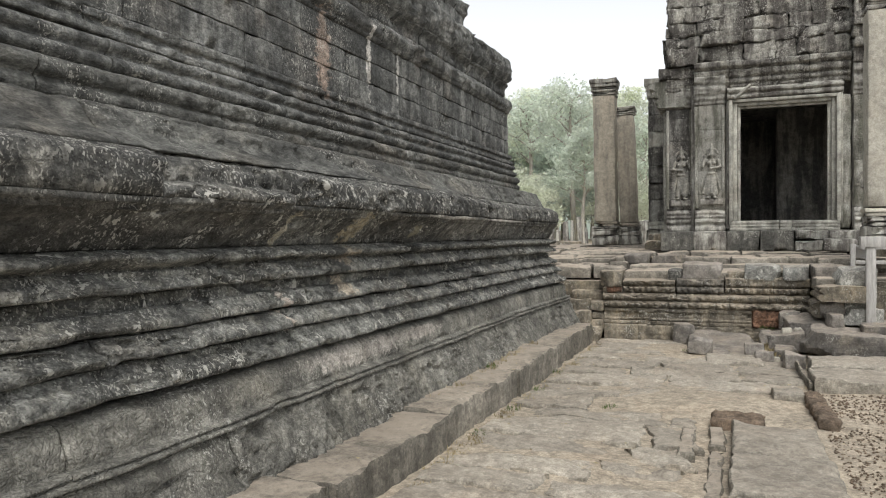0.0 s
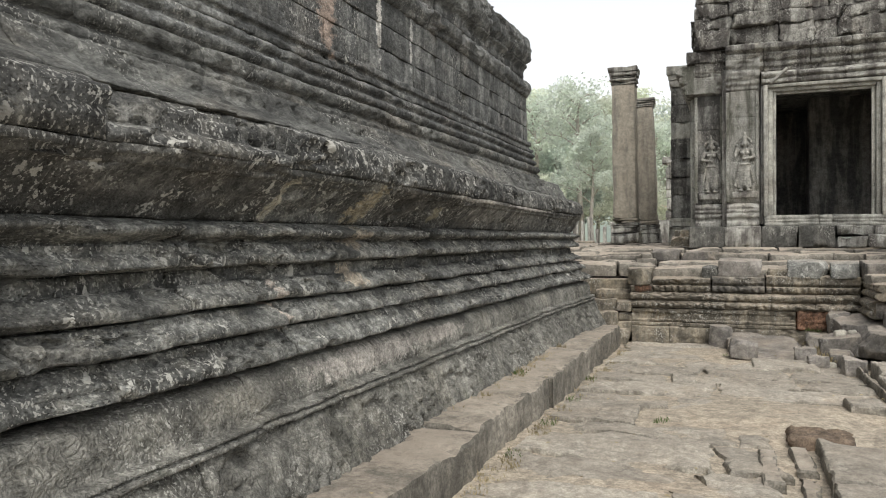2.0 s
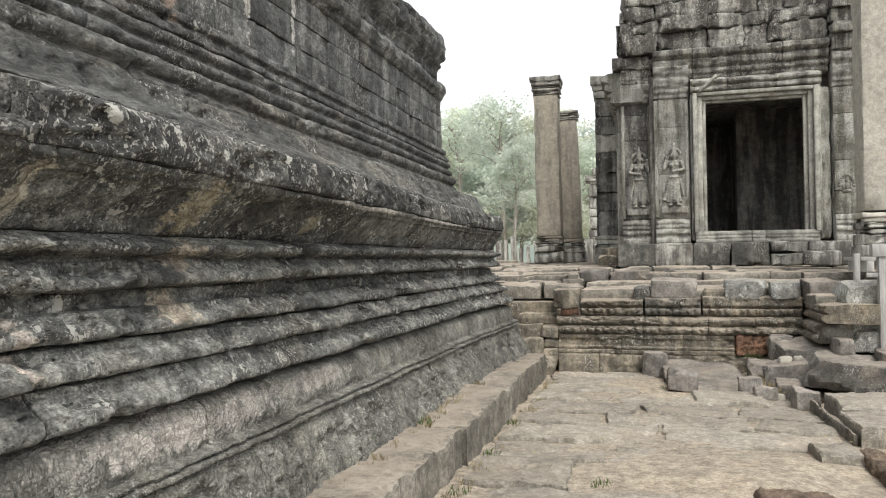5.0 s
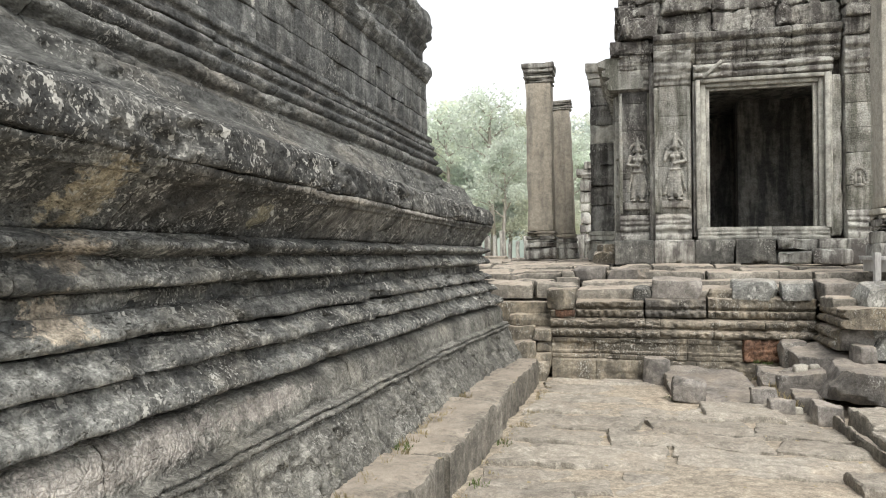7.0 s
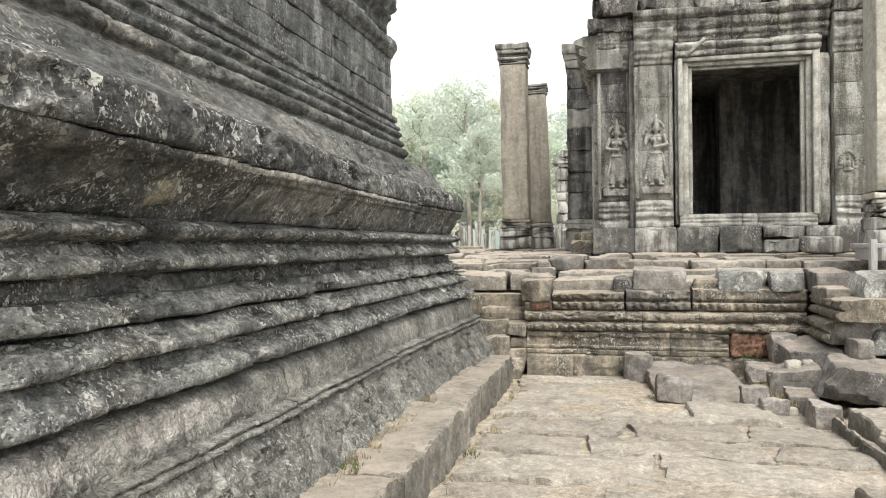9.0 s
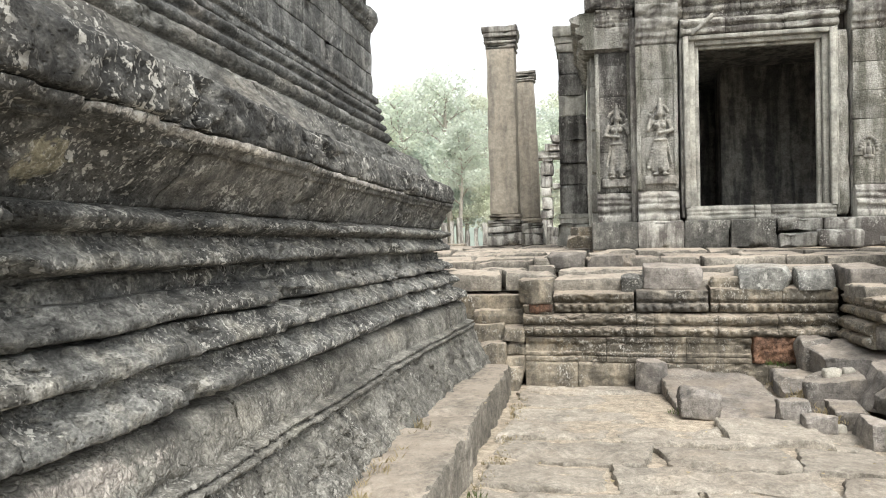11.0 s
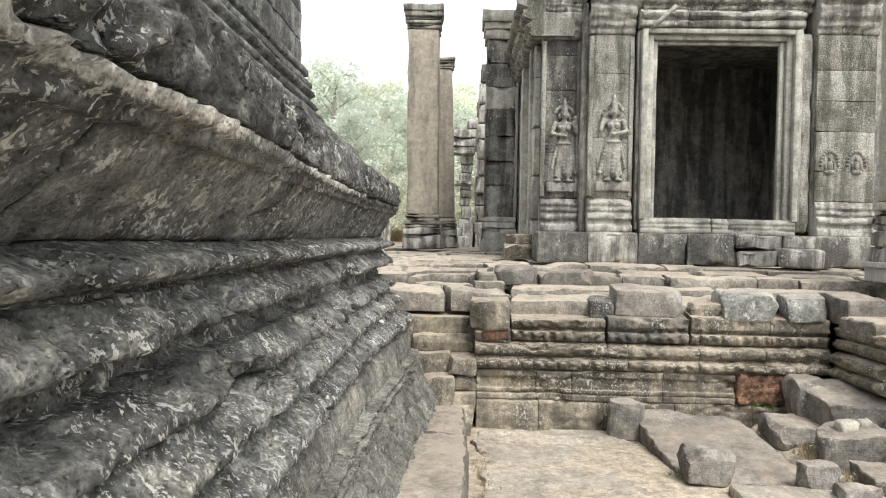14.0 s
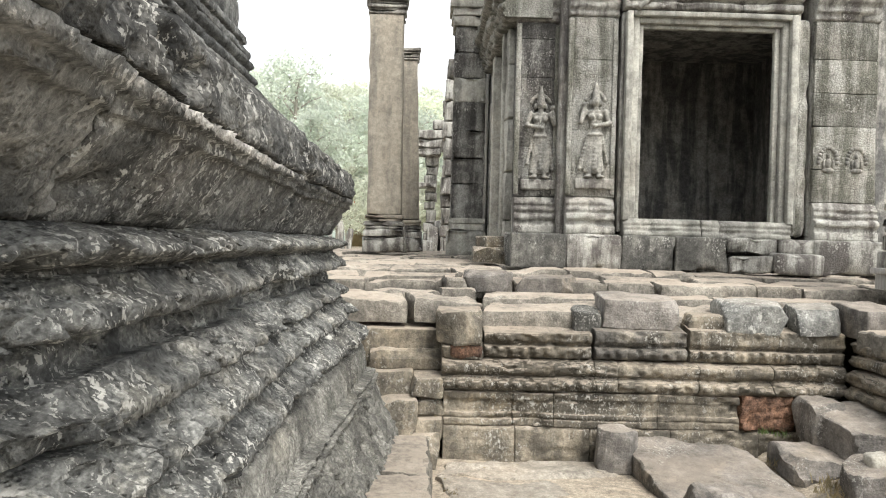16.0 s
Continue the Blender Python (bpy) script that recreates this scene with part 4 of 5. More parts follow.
# entablature and the broken masonry above
ENT = [(0.05, 4.17), (0.08, 4.2), (0.06, 4.25), (0.1, 4.28), (0.1, 4.33), (0.07, 4.35), (0.14, 4.4), (0.14, 4.48), (0.1, 4.5), (0.19, 4.55), (0.19, 4.62), (0.1, 4.66)]
for a, b in ((-0.8, -0.2), (-0.2, 0.5), (0.5, 1.1), (1.1, 1.75)):
    moulded("entablature_block", ENT, a, b, M_TEMPU, temple, porch_place(0.02), 0.5, 0.03, 0.05, 0.01, 0.04)
for a, b in ((-1.3, -0.8),):
    moulded("entablature_block", [(o, h + 0.22) for o, h in CAP_P], a, b, M_TEMPU, temple, porch_place(0.2), 0.5, 0.03, 0.05, 0.012, 0.05)
z = 4.66
while z < 7.4:
    hgt = rnd(0.16, 0.34)
    j = cuts(-1.28 + rnd(-0.04, 0.04), 1.78, 0.35, 1.0)
    lean = (z - 4.66) * 0.1
    for a, b in zip(j, j[1:]):
        # rugged carved blocks of a fallen pediment, some standing forward
        out = rnd(-0.05, 0.06) + (0.1 if rnd(0, 1) < 0.14 else 0)
        block("upper_block", a + 0.001, b - 0.001, Y - 0.04 - out + lean, Y + 0.35 + lean, z + 0.001, z + hgt - 0.001, M_TEMPU, temple, r=0.012, cell=0.048, rough=0.036, freq=9.0, chip=0.05, turn=rnd(-1, 1))
    z += hgt
z = 4.44
while z < 7.4:
    hgt = rnd(0.18, 0.3)
    block("upper_block", 1.76, 2.6, Y - 0.28 + rnd(-0.05, 0.1), Y + 0.6, z, z + hgt - 0.008, M_TEMPU, temple, r=0.015, cell=0.06, rough=0.03, freq=8, chip=0.05)
    z += hgt
block("porch_core", -1.2, 2.6, Y + 0.3, Y + 1.0, 4.3, 7.4, M_TEMPU, temple, cell=0.6)

# side wall of the porch, with its own doorway seen edge on
XS = -1.38


def side_place(a, o, h):
    return Vector((XS - o, a, h))


for z0, z1 in ((1.3, 1.75), (1.75, 2.3), (2.3, 2.9), (2.9, 3.5), (3.5, 3.9)):
    block("side_block", XS, XS + 0.45, Y + 0.5, Y + 0.85, z0 + 0.004, z1 - 0.004, M_FRAME, temple, r=0.015, cell=0.15, rough=0.01, chip=0.02)
    block("side_block", XS, XS + 0.45, 13.45, 14.42, z0 + 0.004, z1 - 0.004, M_FRAME, temple, r=0.015, cell=0.15, rough=0.008, chip=0.02)
block("side_jamb", XS - 0.05, XS + 0.4, 13.3, 13.5, 1.5, 3.92, M_FRAME, temple, "pale stone side door jamb", r=0.015, cell=0.15, rough=0.005)
block("side_jamb", XS - 0.03, XS + 0.4, Y + 0.8, Y + 0.95, 1.5, 3.92, M_FRAME, temple, r=0.015, cell=0.15, rough=0.005)
block("side_sill", XS - 0.03, XS + 0.45, Y + 0.85, 13.4, 1.3, 1.55, M_TERR, temple, r=0.03, cell=0.12, rough=0.015)
SIDE_ENT = [(o * 1.3, h - 0.24) for o, h in ENT]
j = [11.6, 12.3, 13.1, 13.8, 14.4]
for a, b in zip(j, j[1:]):
    moulded("side_entablature_block", SIDE_ENT, a, b, M_ORN, temple, side_place, 0.5, 0.04, 0.08, 0.012, 0.05)
z = 4.43
while z < 6.6:
    hgt = rnd(0.2, 0.32)
    j = cuts(11.5, 14.9, 0.45, 0.9)
    for a, b in zip(j, j[1:]):
        block("side_upper_block", XS - 0.02 + rnd(-0.04, 0.06) + (z - 4.4) * 0.12, XS + 0.6, a + 0.005, b - 0.005, z, z + hgt - 0.008, M_TEMPU, temple, r=0.014, cell=0.12, rough=0.025, chip=0.04)
    z += hgt
# inside: floor, ceiling and far walls
block("inner_floor", -1.0, 2.9, Y + 0.3, 16.6, 1.4, 1.66, M_INNER, temple, cell=0.6)
ceil = tagged(block("ceiling", -1.4, 3.2, Y + 0.45, 16.9, 4.2, 4.4, M_INNER, None, cell=0.6), "corbelled stone ceiling inside the porch", "ceiling", kind="structure")
for x0, x1, y0, y1 in ((2.5, 2.9, Y + 0.3, 16.6), (-1.2, 2.6, 16.3, 16.6), (0.75, 2.9, 14.5, 15.1), (-1.38, -0.9, 14.4, 16.6), (0.3, 1.6, 17.4, 17.8)):
    for z0, z1 in ((1.5, 4.3),):
        block("inner_wall_block", x0, x1, y0, y1, z0 + 0.004, z1 - 0.004, M_INNER, temple, r=0.015, cell=0.3, rough=0.012)


def relief_figure(cx, y, z0, height, lean=1):
    """A worn standing figure in relief: long skirt with sashes, bare torso, bent arms, crowned head, as one mesh."""
    bm = bmesh.new()
    s = height

    def ball(x, z, rx, rz, out=0.0, ry=0.05):
        m = Matrix.Translation((cx + x * s * lean, y - out * s, z0 + z * s)) @ Matrix.Diagonal((rx * s, ry * s, rz * s, 1))
        bmesh.ops.create_uvsphere(bm, u_segments=14, v_segments=10, radius=1, matrix=m)

    def limb(x0, za, x1, zb, r0, r1, out=0.03):
        for i in range(9):
            t = i / 8
            r = r0 + (r1 - r0) * t
            ball(x0 + (x1 - x0) * t, za + (zb - za) * t, r, r, out, r * 1.25)

    # skirt: narrow at the hips, flaring, with an apron fold and a side sash
    for i in range(15):
        t = i / 14
        ball(0.012 * math.sin(t * 3), 0.07 + 0.36 * t, 0.118 - 0.036 * t, 0.03, 0.012, 0.05 + 0.012 * t)
    limb(0.0, 0.43, 0.005, 0.1, 0.022, 0.035, 0.045)
    limb(0.085, 0.42, 0.15, 0.1, 0.018, 0.026, 0.02)
    limb(-0.085, 0.42, -0.135, 0.16, 0.016, 0.02, 0.015)
    for x in (-0.05, 0.05):
        limb(x, 0.08, x, 0.02, 0.024, 0.022, 0.03)
        ball(x * 1.3, 0.012, 0.045, 0.018, 0.045, 0.05)
    ball(0, 0.445, 0.092, 0.022, 0.03, 0.06)
    # torso
    for z, w in ((0.475, 0.078), (0.51, 0.062), (0.545, 0.06), (0.58, 0.068), (0.615, 0.08), (0.65, 0.09), (0.68, 0.096)):
        ball(0.008 * math.sin(z * 20), z, w, 0.03, 0.012, 0.045)
    for x in (-0.038, 0.042):
        ball(x, 0.627, 0.034, 0.034, 0.045, 0.04)
    # arms: one across the waist, the other raised with a flower
    limb(-0.105, 0.685, -0.145, 0.56, 0.028, 0.024, 0.03)
    limb(-0.145, 0.56, 0.01, 0.53, 0.024, 0.018, 0.07)
    limb(0.105, 0.685, 0.15, 0.575, 0.028, 0.024, 0.03)
    limb(0.15, 0.575, 0.125, 0.72, 0.022, 0.017, 0.05)
    ball(0.125, 0.75, 0.026, 0.03, 0.045, 0.035)
    ball(0.015, 0.53, 0.026, 0.02, 0.08, 0.03)
    # neck, head, ears, crown with three points in a ring of hair flowers
    ball(0, 0.72, 0.03, 0.035, 0.025, 0.04)
    ball(0, 0.785, 0.05, 0.058, 0.045, 0.055)
    for x in (-1, 1):
        ball(x * 0.058, 0.765, 0.013, 0.032, 0.03, 0.03)
    limb(0, 0.83, 0, 0.97, 0.042, 0.014, 0.04)
    for i in range(9):
        a = math.pi * (0.08 + 0.84 * i / 8)
        ball(0.1 * math.cos(a), 0.79 + 0.1 * math.sin(a), 0.024, 0.024, 0.0, 0.022)
    return bm


M_FIG = stone("carved_figure_sandstone", (0.34, 0.312, 0.268), (0.11, 0.104, 0.094), darkness=0.42, spots=0.15, streaks=0.6, relief=0.4)
FIGURES = [part("carved_figure", relief_figure(-1.04, Y + 0.26, 2.2, 1.02, 1), M_FIG, temple, "worn standing figure in relief"),
           part("carved_figure", relief_figure(-0.5, Y, 2.2, 1.02, -1), M_FIG, temple, "worn standing figure in relief")]
for ob in FIGURES:
    fuse = ob.modifiers.new("fuse", "REMESH")
    fuse.mode, fuse.voxel_size, fuse.use_smooth_shade = "VOXEL", 0.008, True
    ease = ob.modifiers.new("ease", "SMOOTH")
    ease.iterations, ease.factor = 2, 0.5
for x, dy in ((-1.04, 0.26), (-0.5, 0.0)):
    block("figure_ledge", x - 0.2, x + 0.2, Y + dy - 0.05, Y + dy + 0.05, 2.08, 2.19, M_TEMPLE, temple, r=0.015, cell=0.06, rough=0.006)
# small seated figures in arched medallions on the far pilaster
for x in (1.95, 2.25):
    bm = bmesh.new()
    for i in range(13):
        a = math.pi * i / 12
        m = Matrix.Translation((x + 0.1 * math.cos(a), Y - 0.1, 2.42 + 0.16 * math.sin(a))) @ Matrix.Diagonal((0.024, 0.02, 0.024, 1))
        bmesh.ops.create_uvsphere(bm, u_segments=8, v_segments=6, radius=1, matrix=m)
    for dx, dz, rx, rz in ((0, 0.0, 0.07, 0.03), (0, 0.07, 0.035, 0.06), (0, 0.15, 0.022, 0.03), (-0.05, 0.06, 0.016, 0.05), (0.05, 0.06, 0.016, 0.05)):
        bmesh.ops.create_uvsphere(bm, u_segments=10, v_segments=8, radius=1, matrix=Matrix.Translation((x + dx, Y - 0.1, 2.34 + dz)) @ Matrix.Diagonal((rx, 0.025, rz, 1)))
    part("medallion", bm, M_FIG, temple, "small seated figure in an arched medallion")


# ---- pillars ----
def pillar(label, cx, cy, w, z0, z1, shaft_mat, base_h=0.55, cap_h=0.38, lean=(0, 0), group="square pillars"):
    p = thing("square_pillar", label, "pillar", group=group, at=(cx, cy, z0))
    p.rotation_euler = (radians(lean[0]), radians(lean[1]), 0)

    def ring(name, half, zz0, zz1, mat, r=0.015, rough=0.006, chip=0.03):
        SEED[0] += 1
        vs, fs = rock_data((2 * half, 2 * half, zz1 - zz0), r, 0.1 if zz1 - zz0 < 1 else 0.22, rough, 3.0, SEED[0], 0, chip)
        part(name, ([v + Vector((0, 0, (zz0 + zz1) / 2 - z0)) for v in vs], fs), mat, p)

    h = w / 2
    ring("pedestal", h + 0.06, z0, z0 + base_h * 0.42, M_TEMPLE, 0.02, 0.012, 0.05)
    for k, (e, a, b) in enumerate(((0.045, 0.42, 0.62), (0.02, 0.62, 0.7), (0.04, 0.7, 0.82), (0.015, 0.82, 0.9), (0.028, 0.9, 1.0))):
        ring("base_moulding", h + e, z0 + base_h * a, z0 + base_h * b, M_TEMPLE if k < 3 else shaft_mat, 0.015, 0.006)
    ring("shaft", h, z0 + base_h, z1 - cap_h, shaft_mat, 0.02, 0.008, 0.02)
    for e, a, b in ((0.02, 0, 0.14), (0.008, 0.14, 0.22), (0.03, 0.22, 0.34), (0.02, 0.34, 0.5), (0.05, 0.5, 0.72), (0.065, 0.72, 1.0)):
        ring("capital_moulding", h + e, z1 - cap_h + cap_h * a, z1 - cap_h + cap_h * b, M_TEMPLE, 0.015, 0.01)
    return p


random.seed(3)
pillar("tall smooth brown sandstone pillar standing alone on the terrace", -2.88, 14.7, 0.5, 1.31, 5.15, M_PILLAR, lean=(0, -0.6))
pillar("tall weathered sandstone pillar behind another, slightly leaning", -2.6, 16.8, 0.44, 1.3, 4.82, M_PILLAR, cap_h=0.2, lean=(0, -2.0))
pillar("tall pale restored sandstone pillar beside the doorway", 1.92, 9.64, 0.44, 1.2, 5.3, M_PALE, base_h=0.72, cap_h=0.48)
# carved pier behind the porch side door
pier = thing("carved_pier", "tall blocky pier with dark carved panels", "pillar", at=(-1.68, 14.66, 1.28))
zz = 1.28
for hgt, mat, e in ((0.38, M_FRAME, 0.05), (0.1, M_FRAME, 0.02), (0.08, M_FRAME, 0.035), (0.5, M_ORND, 0), (0.36, M_ORND, 0), (0.4, M_ORND, 0), (0.42, M_ORND, 0), (0.35, M_FRAME, 0), (0.36, M_ORND, 0.0), (0.38, M_ORND, 0), (0.14, M_FRAME, 0.03), (0.12, M_FRAME, 0.05), (0.18, M_FRAME, 0.08)):
    SEED[0] += 1
    vs, fs = rock_data((0.46 + 2 * e, 0.5 + 2 * e, hgt - 0.002), 0.008, 0.07, 0.008, 5.0, SEED[0], 0, 0.02)
    part("pier_block", ([v + Vector((rnd(-0.006, 0.006), 0, zz - 1.28 + hgt / 2)) for v in vs], fs), mat, pier)
    zz += hgt

# ---- wooden visitor steps on the far side of the path ----
steps = thing("wooden_stair", "grey weathered wooden visitor stair with a handrail", "stair", at=(1.5, 8.0, 0.35))


def board(name, x0, x1, y0, y1, z0, z1, turn=0):
    SEED[0] += 1
    vs, fs = rock_data((x1 - x0, y1 - y0, z1 - z0), 0.006, 0.3, 0.002, 3.0, SEED[0])
    m = pose((x0 + x1) / 2 - 1.5, (y0 + y1) / 2 - 8.0, (z0 + z1) / 2 - 0.35, 0, turn, 0)
    return part(name, ([m @ v for v in vs], fs), M_WOOD, steps)


board("post", 1.465, 1.58, 7.94, 8.04, 0.36, 1.36)
board("post", 1.36, 1.42, 8.5, 8.58, 0.8, 1.4)
board("top_beam", 1.4, 3.4, 7.92, 8.06, 1.36, 1.5)
board("rail", 1.35, 3.4, 7.96, 8.0, 1.14, 1.19)
board("post", 2.9, 3.0, 7.94, 8.04, 0.36, 1.36)
for k in range(5):
    board("walkway_plank", 1.55, 3.4, 9.0 + k * 0.17, 9.16 + k * 0.17, 1.31, 1.36)
board("bearer", 1.6, 1.68, 8.95, 9.85, 1.18, 1.31)


# ---- flagstones of the path ----
random.seed(71)
y = -3.6
row = 0
while y < 8.75:
    d = rnd(0.38, 0.8)
    if y + d > 8.5:
        d = 8.92 - y
    right = 0.5 + 0.15 * math.sin(y * 1.3) if y > 3.4 else -0.42
    j = cuts(-2.1, right, 0.6, 1.5)
    for a, b in zip(j, j[1:]):
        cx, cy = (a + b) / 2, y + d / 2
        if -0.75 < cx < 0.3 and cy > 7.5:
            continue
        up, lean, side = rnd(-0.012, 0.014), rnd(-0.018, 0.018), rnd(-0.012, 0.012)
        if -0.75 < cx < 0.5 and 3.7 < cy < 4.9:
            up -= 0.035
        slab("flagstone", a, b, wavy(y, 0.09, row * 0.7), wavy(y + d, 0.09, (row + 1) * 0.7), lambda px, py: floor_z(py) + up + lean * (py - cy) + side * (px - cx), 0.14, M_PAVE, floor, cell=0.036 if cy > 0.3 else 0.2, slant=rnd(-0.14, 0.14), gap=0.008, rough=0.012, layer=0.014, flake=0.1, ragged=0.04, drop=0.02)
    y += d
    row += 1
for x0, x1, y0, y1, z0, z1, mat, lab in ((-0.2, 0.46, 0.6, 1.35, -0.15, 0.075, M_PAVE, "broad pale slab raised above the path"),
                                        (-0.21, 0.45, 1.36, 2.25, -0.15, 0.09, M_PAVE, "broad pale slab raised above the path"),
                                        (-0.2, 0.43, 2.26, 3.2, -0.15, 0.085, M_PAVE, "broad pale slab raised above the path"),
                                        (-0.36, -0.23, 0.9, 2.55, -0.15, 0.02, M_KERB, "narrow worn edging stone"),
                                        (-0.36, -0.22, 2.56, 3.15, -0.15, 0.03, M_KERB, "narrow worn edging stone"),
                                        (-0.56, -0.42, 2.2, 2.95, -0.15, 0.055, M_KERB, "small ribbed stone set in the path"),
                                        (-0.34, 0.06, 3.25, 3.6, -0.15, 0.06, M_BRLAT, "pitted brown laterite block"),
                                        (0.46, 0.62, 3.5, 4.7, -0.15, 0.06, M_BRLAT, "pitted brown laterite block"),
                                        (0.17, 0.48, 4.45, 4.9, -0.12, 0.06, M_PAVE, "broken flat stone lying on the path"),
                                        (0.58, 2.6, 5.15, 5.9, -0.1, 0.1, M_PAVE, "long pale slab at the path's edge"),
                                        (0.64, 2.6, 5.91, 6.8, -0.1, 0.12, M_PAVE, "long pale slab at the path's edge"),
                                        (0.52, 0.6, 5.2, 6.7, -0.12, 0.03, M_KERB, "narrow worn edging stone"),
                                        (-0.5, 0.2, 6.7, 7.42, -0.15, -0.02, M_PAVE, "flat slab at the end of the path")):
    if mat is M_BRLAT:
        ob = block("stone_slab", x0, x1, y0, y1, z0, z1, mat, r=0.03, cell=0.022, rough=0.024, freq=20, turn=rnd(-2, 2))
    else:
        tip = rnd(-0.012, 0.012)
        ob = slab("stone_slab", x0, x1, wavy(y0, 0.02, y0), wavy(y1, 0.02, y1), lambda px, py: z1 + tip * (py - y0), z1 - z0, mat, cell=0.035, slant=rnd(-0.03, 0.03), ragged=0.02, layer=0.012, flake=0.22, drop=0.016, sides=4)
    tagged(ob, lab, "stone slab", "path slabs")

# ---- fallen rocks at the foot of the terrace ----
random.seed(19)
ROCKS = ((-0.74, 0.22, 7.36, 9.02, -0.26, 0.005, 6, -1, "large flat grey rock slab tilted on the path"), (-0.74, -0.42, 7.46, 7.74, -0.06, 0.165, 4, 6, "dark angular rock lying on a slab"),
         (-0.02, 0.22, 7.35, 7.55, -0.06, 0.12, 0, 0, "small grey rock beside the path slabs"), (0.1, 0.32, 7.1, 7.3, -0.08, 0.06, 0, 0, "small grey rock beside the path slabs"), (0.47, 0.75, 8.6, 8.96, 0.1, 0.42, 0, 0, "grey fallen block against the terrace"),
         (0.55, 1.4, 8.15, 8.95, 0.0, 0.4, 9, -8, "big dark fallen block below the terrace"), (0.3, 0.75, 7.75, 8.15, -0.05, 0.22, 4, -8, "flat fallen rock in dry grass"), (0.66, 1.5, 7.5, 8.02, 0.0, 0.3, 5, 5, "long rounded dark rock beside the path"),
         (0.62, 1.75, 6.95, 7.4, 0.05, 0.32, 0, 2, "long worn block with a pale top"), (0.35, 0.62, 7.2, 7.6, -0.1, 0.1, 6, 0, "leaning greenish rock beside the path"), (0.42, 0.66, 6.75, 7.15, -0.1, 0.08, 0, 8, "leaning greenish rock beside the path"),
         (1.4, 2.3, 7.5, 8.3, 0.0, 0.38, 0, 0, "squared fallen block under the wooden stair"), (1.7, 2.6, 6.9, 7.4, 0.0, 0.3, 0, 0, "fallen block beside the stair"), (0.2, 0.62, 8.25, 8.75, -0.05, 0.13, 5, 4, "low rock in dry grass"),
         (0.95, 1.3, 8.1, 8.5, 0.4, 0.62, 0, 0, "broken moulding fragment on the rock pile"), (1.0, 1.2, 7.85, 8.1, 0.3, 0.48, 0, 0, "broken moulding fragment on the rock pile"), (1.2, 1.7, 8.0, 8.2, 0.33, 0.55, 0, 0, "lichened squared block below the wooden stair"))
for x0, x1, y0, y1, z0, z1, rx, ry, lab in ROCKS:
    tagged(block("fallen_rock", x0, x1, y0, y1, z0, z1, M_LICH if "lichened" in lab else M_ROCK, r=0.016, cell=0.032, rough=0.018, freq=8.0, facets=8, turn=rnd(-10, 10), tilt=(rx, ry)), lab, "rock", "fallen rocks")
for x, y0, s in ((0.52, 7.95, 0.06), (0.35, 7.2, 0.05), (0.66, 7.98, 0.05)):
    tagged(block("pale_stone", x - s, x + s, y0 - s, y0 + s, 0.2 - (0.3 if y0 < 7.5 else 0.02), 0.3 - (0.3 if y0 < 7.5 else 0.02), M_PALE, r=0.02, cell=0.03, rough=0.015, freq=9), "small pale broken stone", "rock", "fallen rocks")

# pebbles and laterite chips on the bare ground
vs, fs = [], []
for k in range(6500):
    x, y = rnd(0.5, 2.6), rnd(0.2, 5.1)
    s = rnd(0.004, 0.015)
    z = dirt_level(x, y) + 0.006
    b = len(vs)
    a = rnd(0, 6.28)
    for dx, dy, dz in ((1, 0, 0), (0, 1, 0), (-1, 0, 0), (0, -1, 0), (0, 0, 0.7), (0, 0, -0.6)):
        vs.append((x + s * (dx * math.cos(a) - dy * math.sin(a)) * rnd(0.7, 1.3), y + s * (dx * math.sin(a) + dy * math.cos(a)) * rnd(0.7, 1.3), z + s * dz))
    fs += [(b, b + 1, b + 4), (b + 1, b + 2, b + 4), (b + 2, b + 3, b + 4), (b + 3, b, b + 4), (b + 1, b, b + 5), (b + 2, b + 1, b + 5), (b + 3, b + 2, b + 5), (b, b + 3, b + 5)]
tagged(part("gravel", (vs, fs), M_BRLAT), "brown laterite chips and gravel on bare soil", "gravel", kind="stuff")


# ---- plants ----
def tuft_mesh(spots, hi, blades, spread):
    vs, fs = [], []
    for x, y, z in spots:
        for _ in range(blades):
            a, l = rnd(0, 6.28), rnd(0.4, 1) * hi
            px, py = x + rnd(-spread, spread), y + rnd(-spread, spread)
            lean = rnd(0.2, 0.8) * l
            w = 0.004
            b = len(vs)
            vs += [(px - w * math.sin(a), py + w * math.cos(a), z), (px + w * math.sin(a), py - w * math.cos(a), z),
                   (px + lean * 0.4 * math.cos(a) + w * 0.7 * math.sin(a), py + lean * 0.4 * math.sin(a), z + l * 0.6), (px + lean * math.cos(a), py + lean * math.sin(a), z + l)]
            fs += [(b, b + 1, b + 2), (b, b + 2, b + 3)]
    return vs, fs


random.seed(29)
spots = [(-2.03 + rnd(-0.05, 0.06), rnd(0.5, 8.4), 0.0) for _ in range(120)]
spots = [(x, y, floor_z(y) - 0.02) for x, y, _ in spots]
tagged(part("dry_grass", tuft_mesh(spots, 0.03, 9, 0.05), M_DRY), "thin dry grass along the kerb and in joints", "grass", kind="stuff")
spots = [(-2.02, 3.3, 0.0), (-2.0, 4.2, 0.0), (-2.02, 2.4, 0.0), (-1.2, 3.6, 0.01), (-2.03, 5.2, 0), (-0.75, 7.6, -0.05), (0.27, 8.9, 0.15), (0.35, 8.85, 0.15), (-2.5, 9.5, 0.69), (-2.6, 9.5, 0.69), (-2.45, 4.1, 0.22), (-2.44, 5.4, 0.2), (0.45, 7.6, -0.05)]
tagged(part("green_grass", tuft_mesh(spots, 0.05, 26, 0.06), M_GRASS), "small green sprouts between the stones", "grass", kind="stuff")
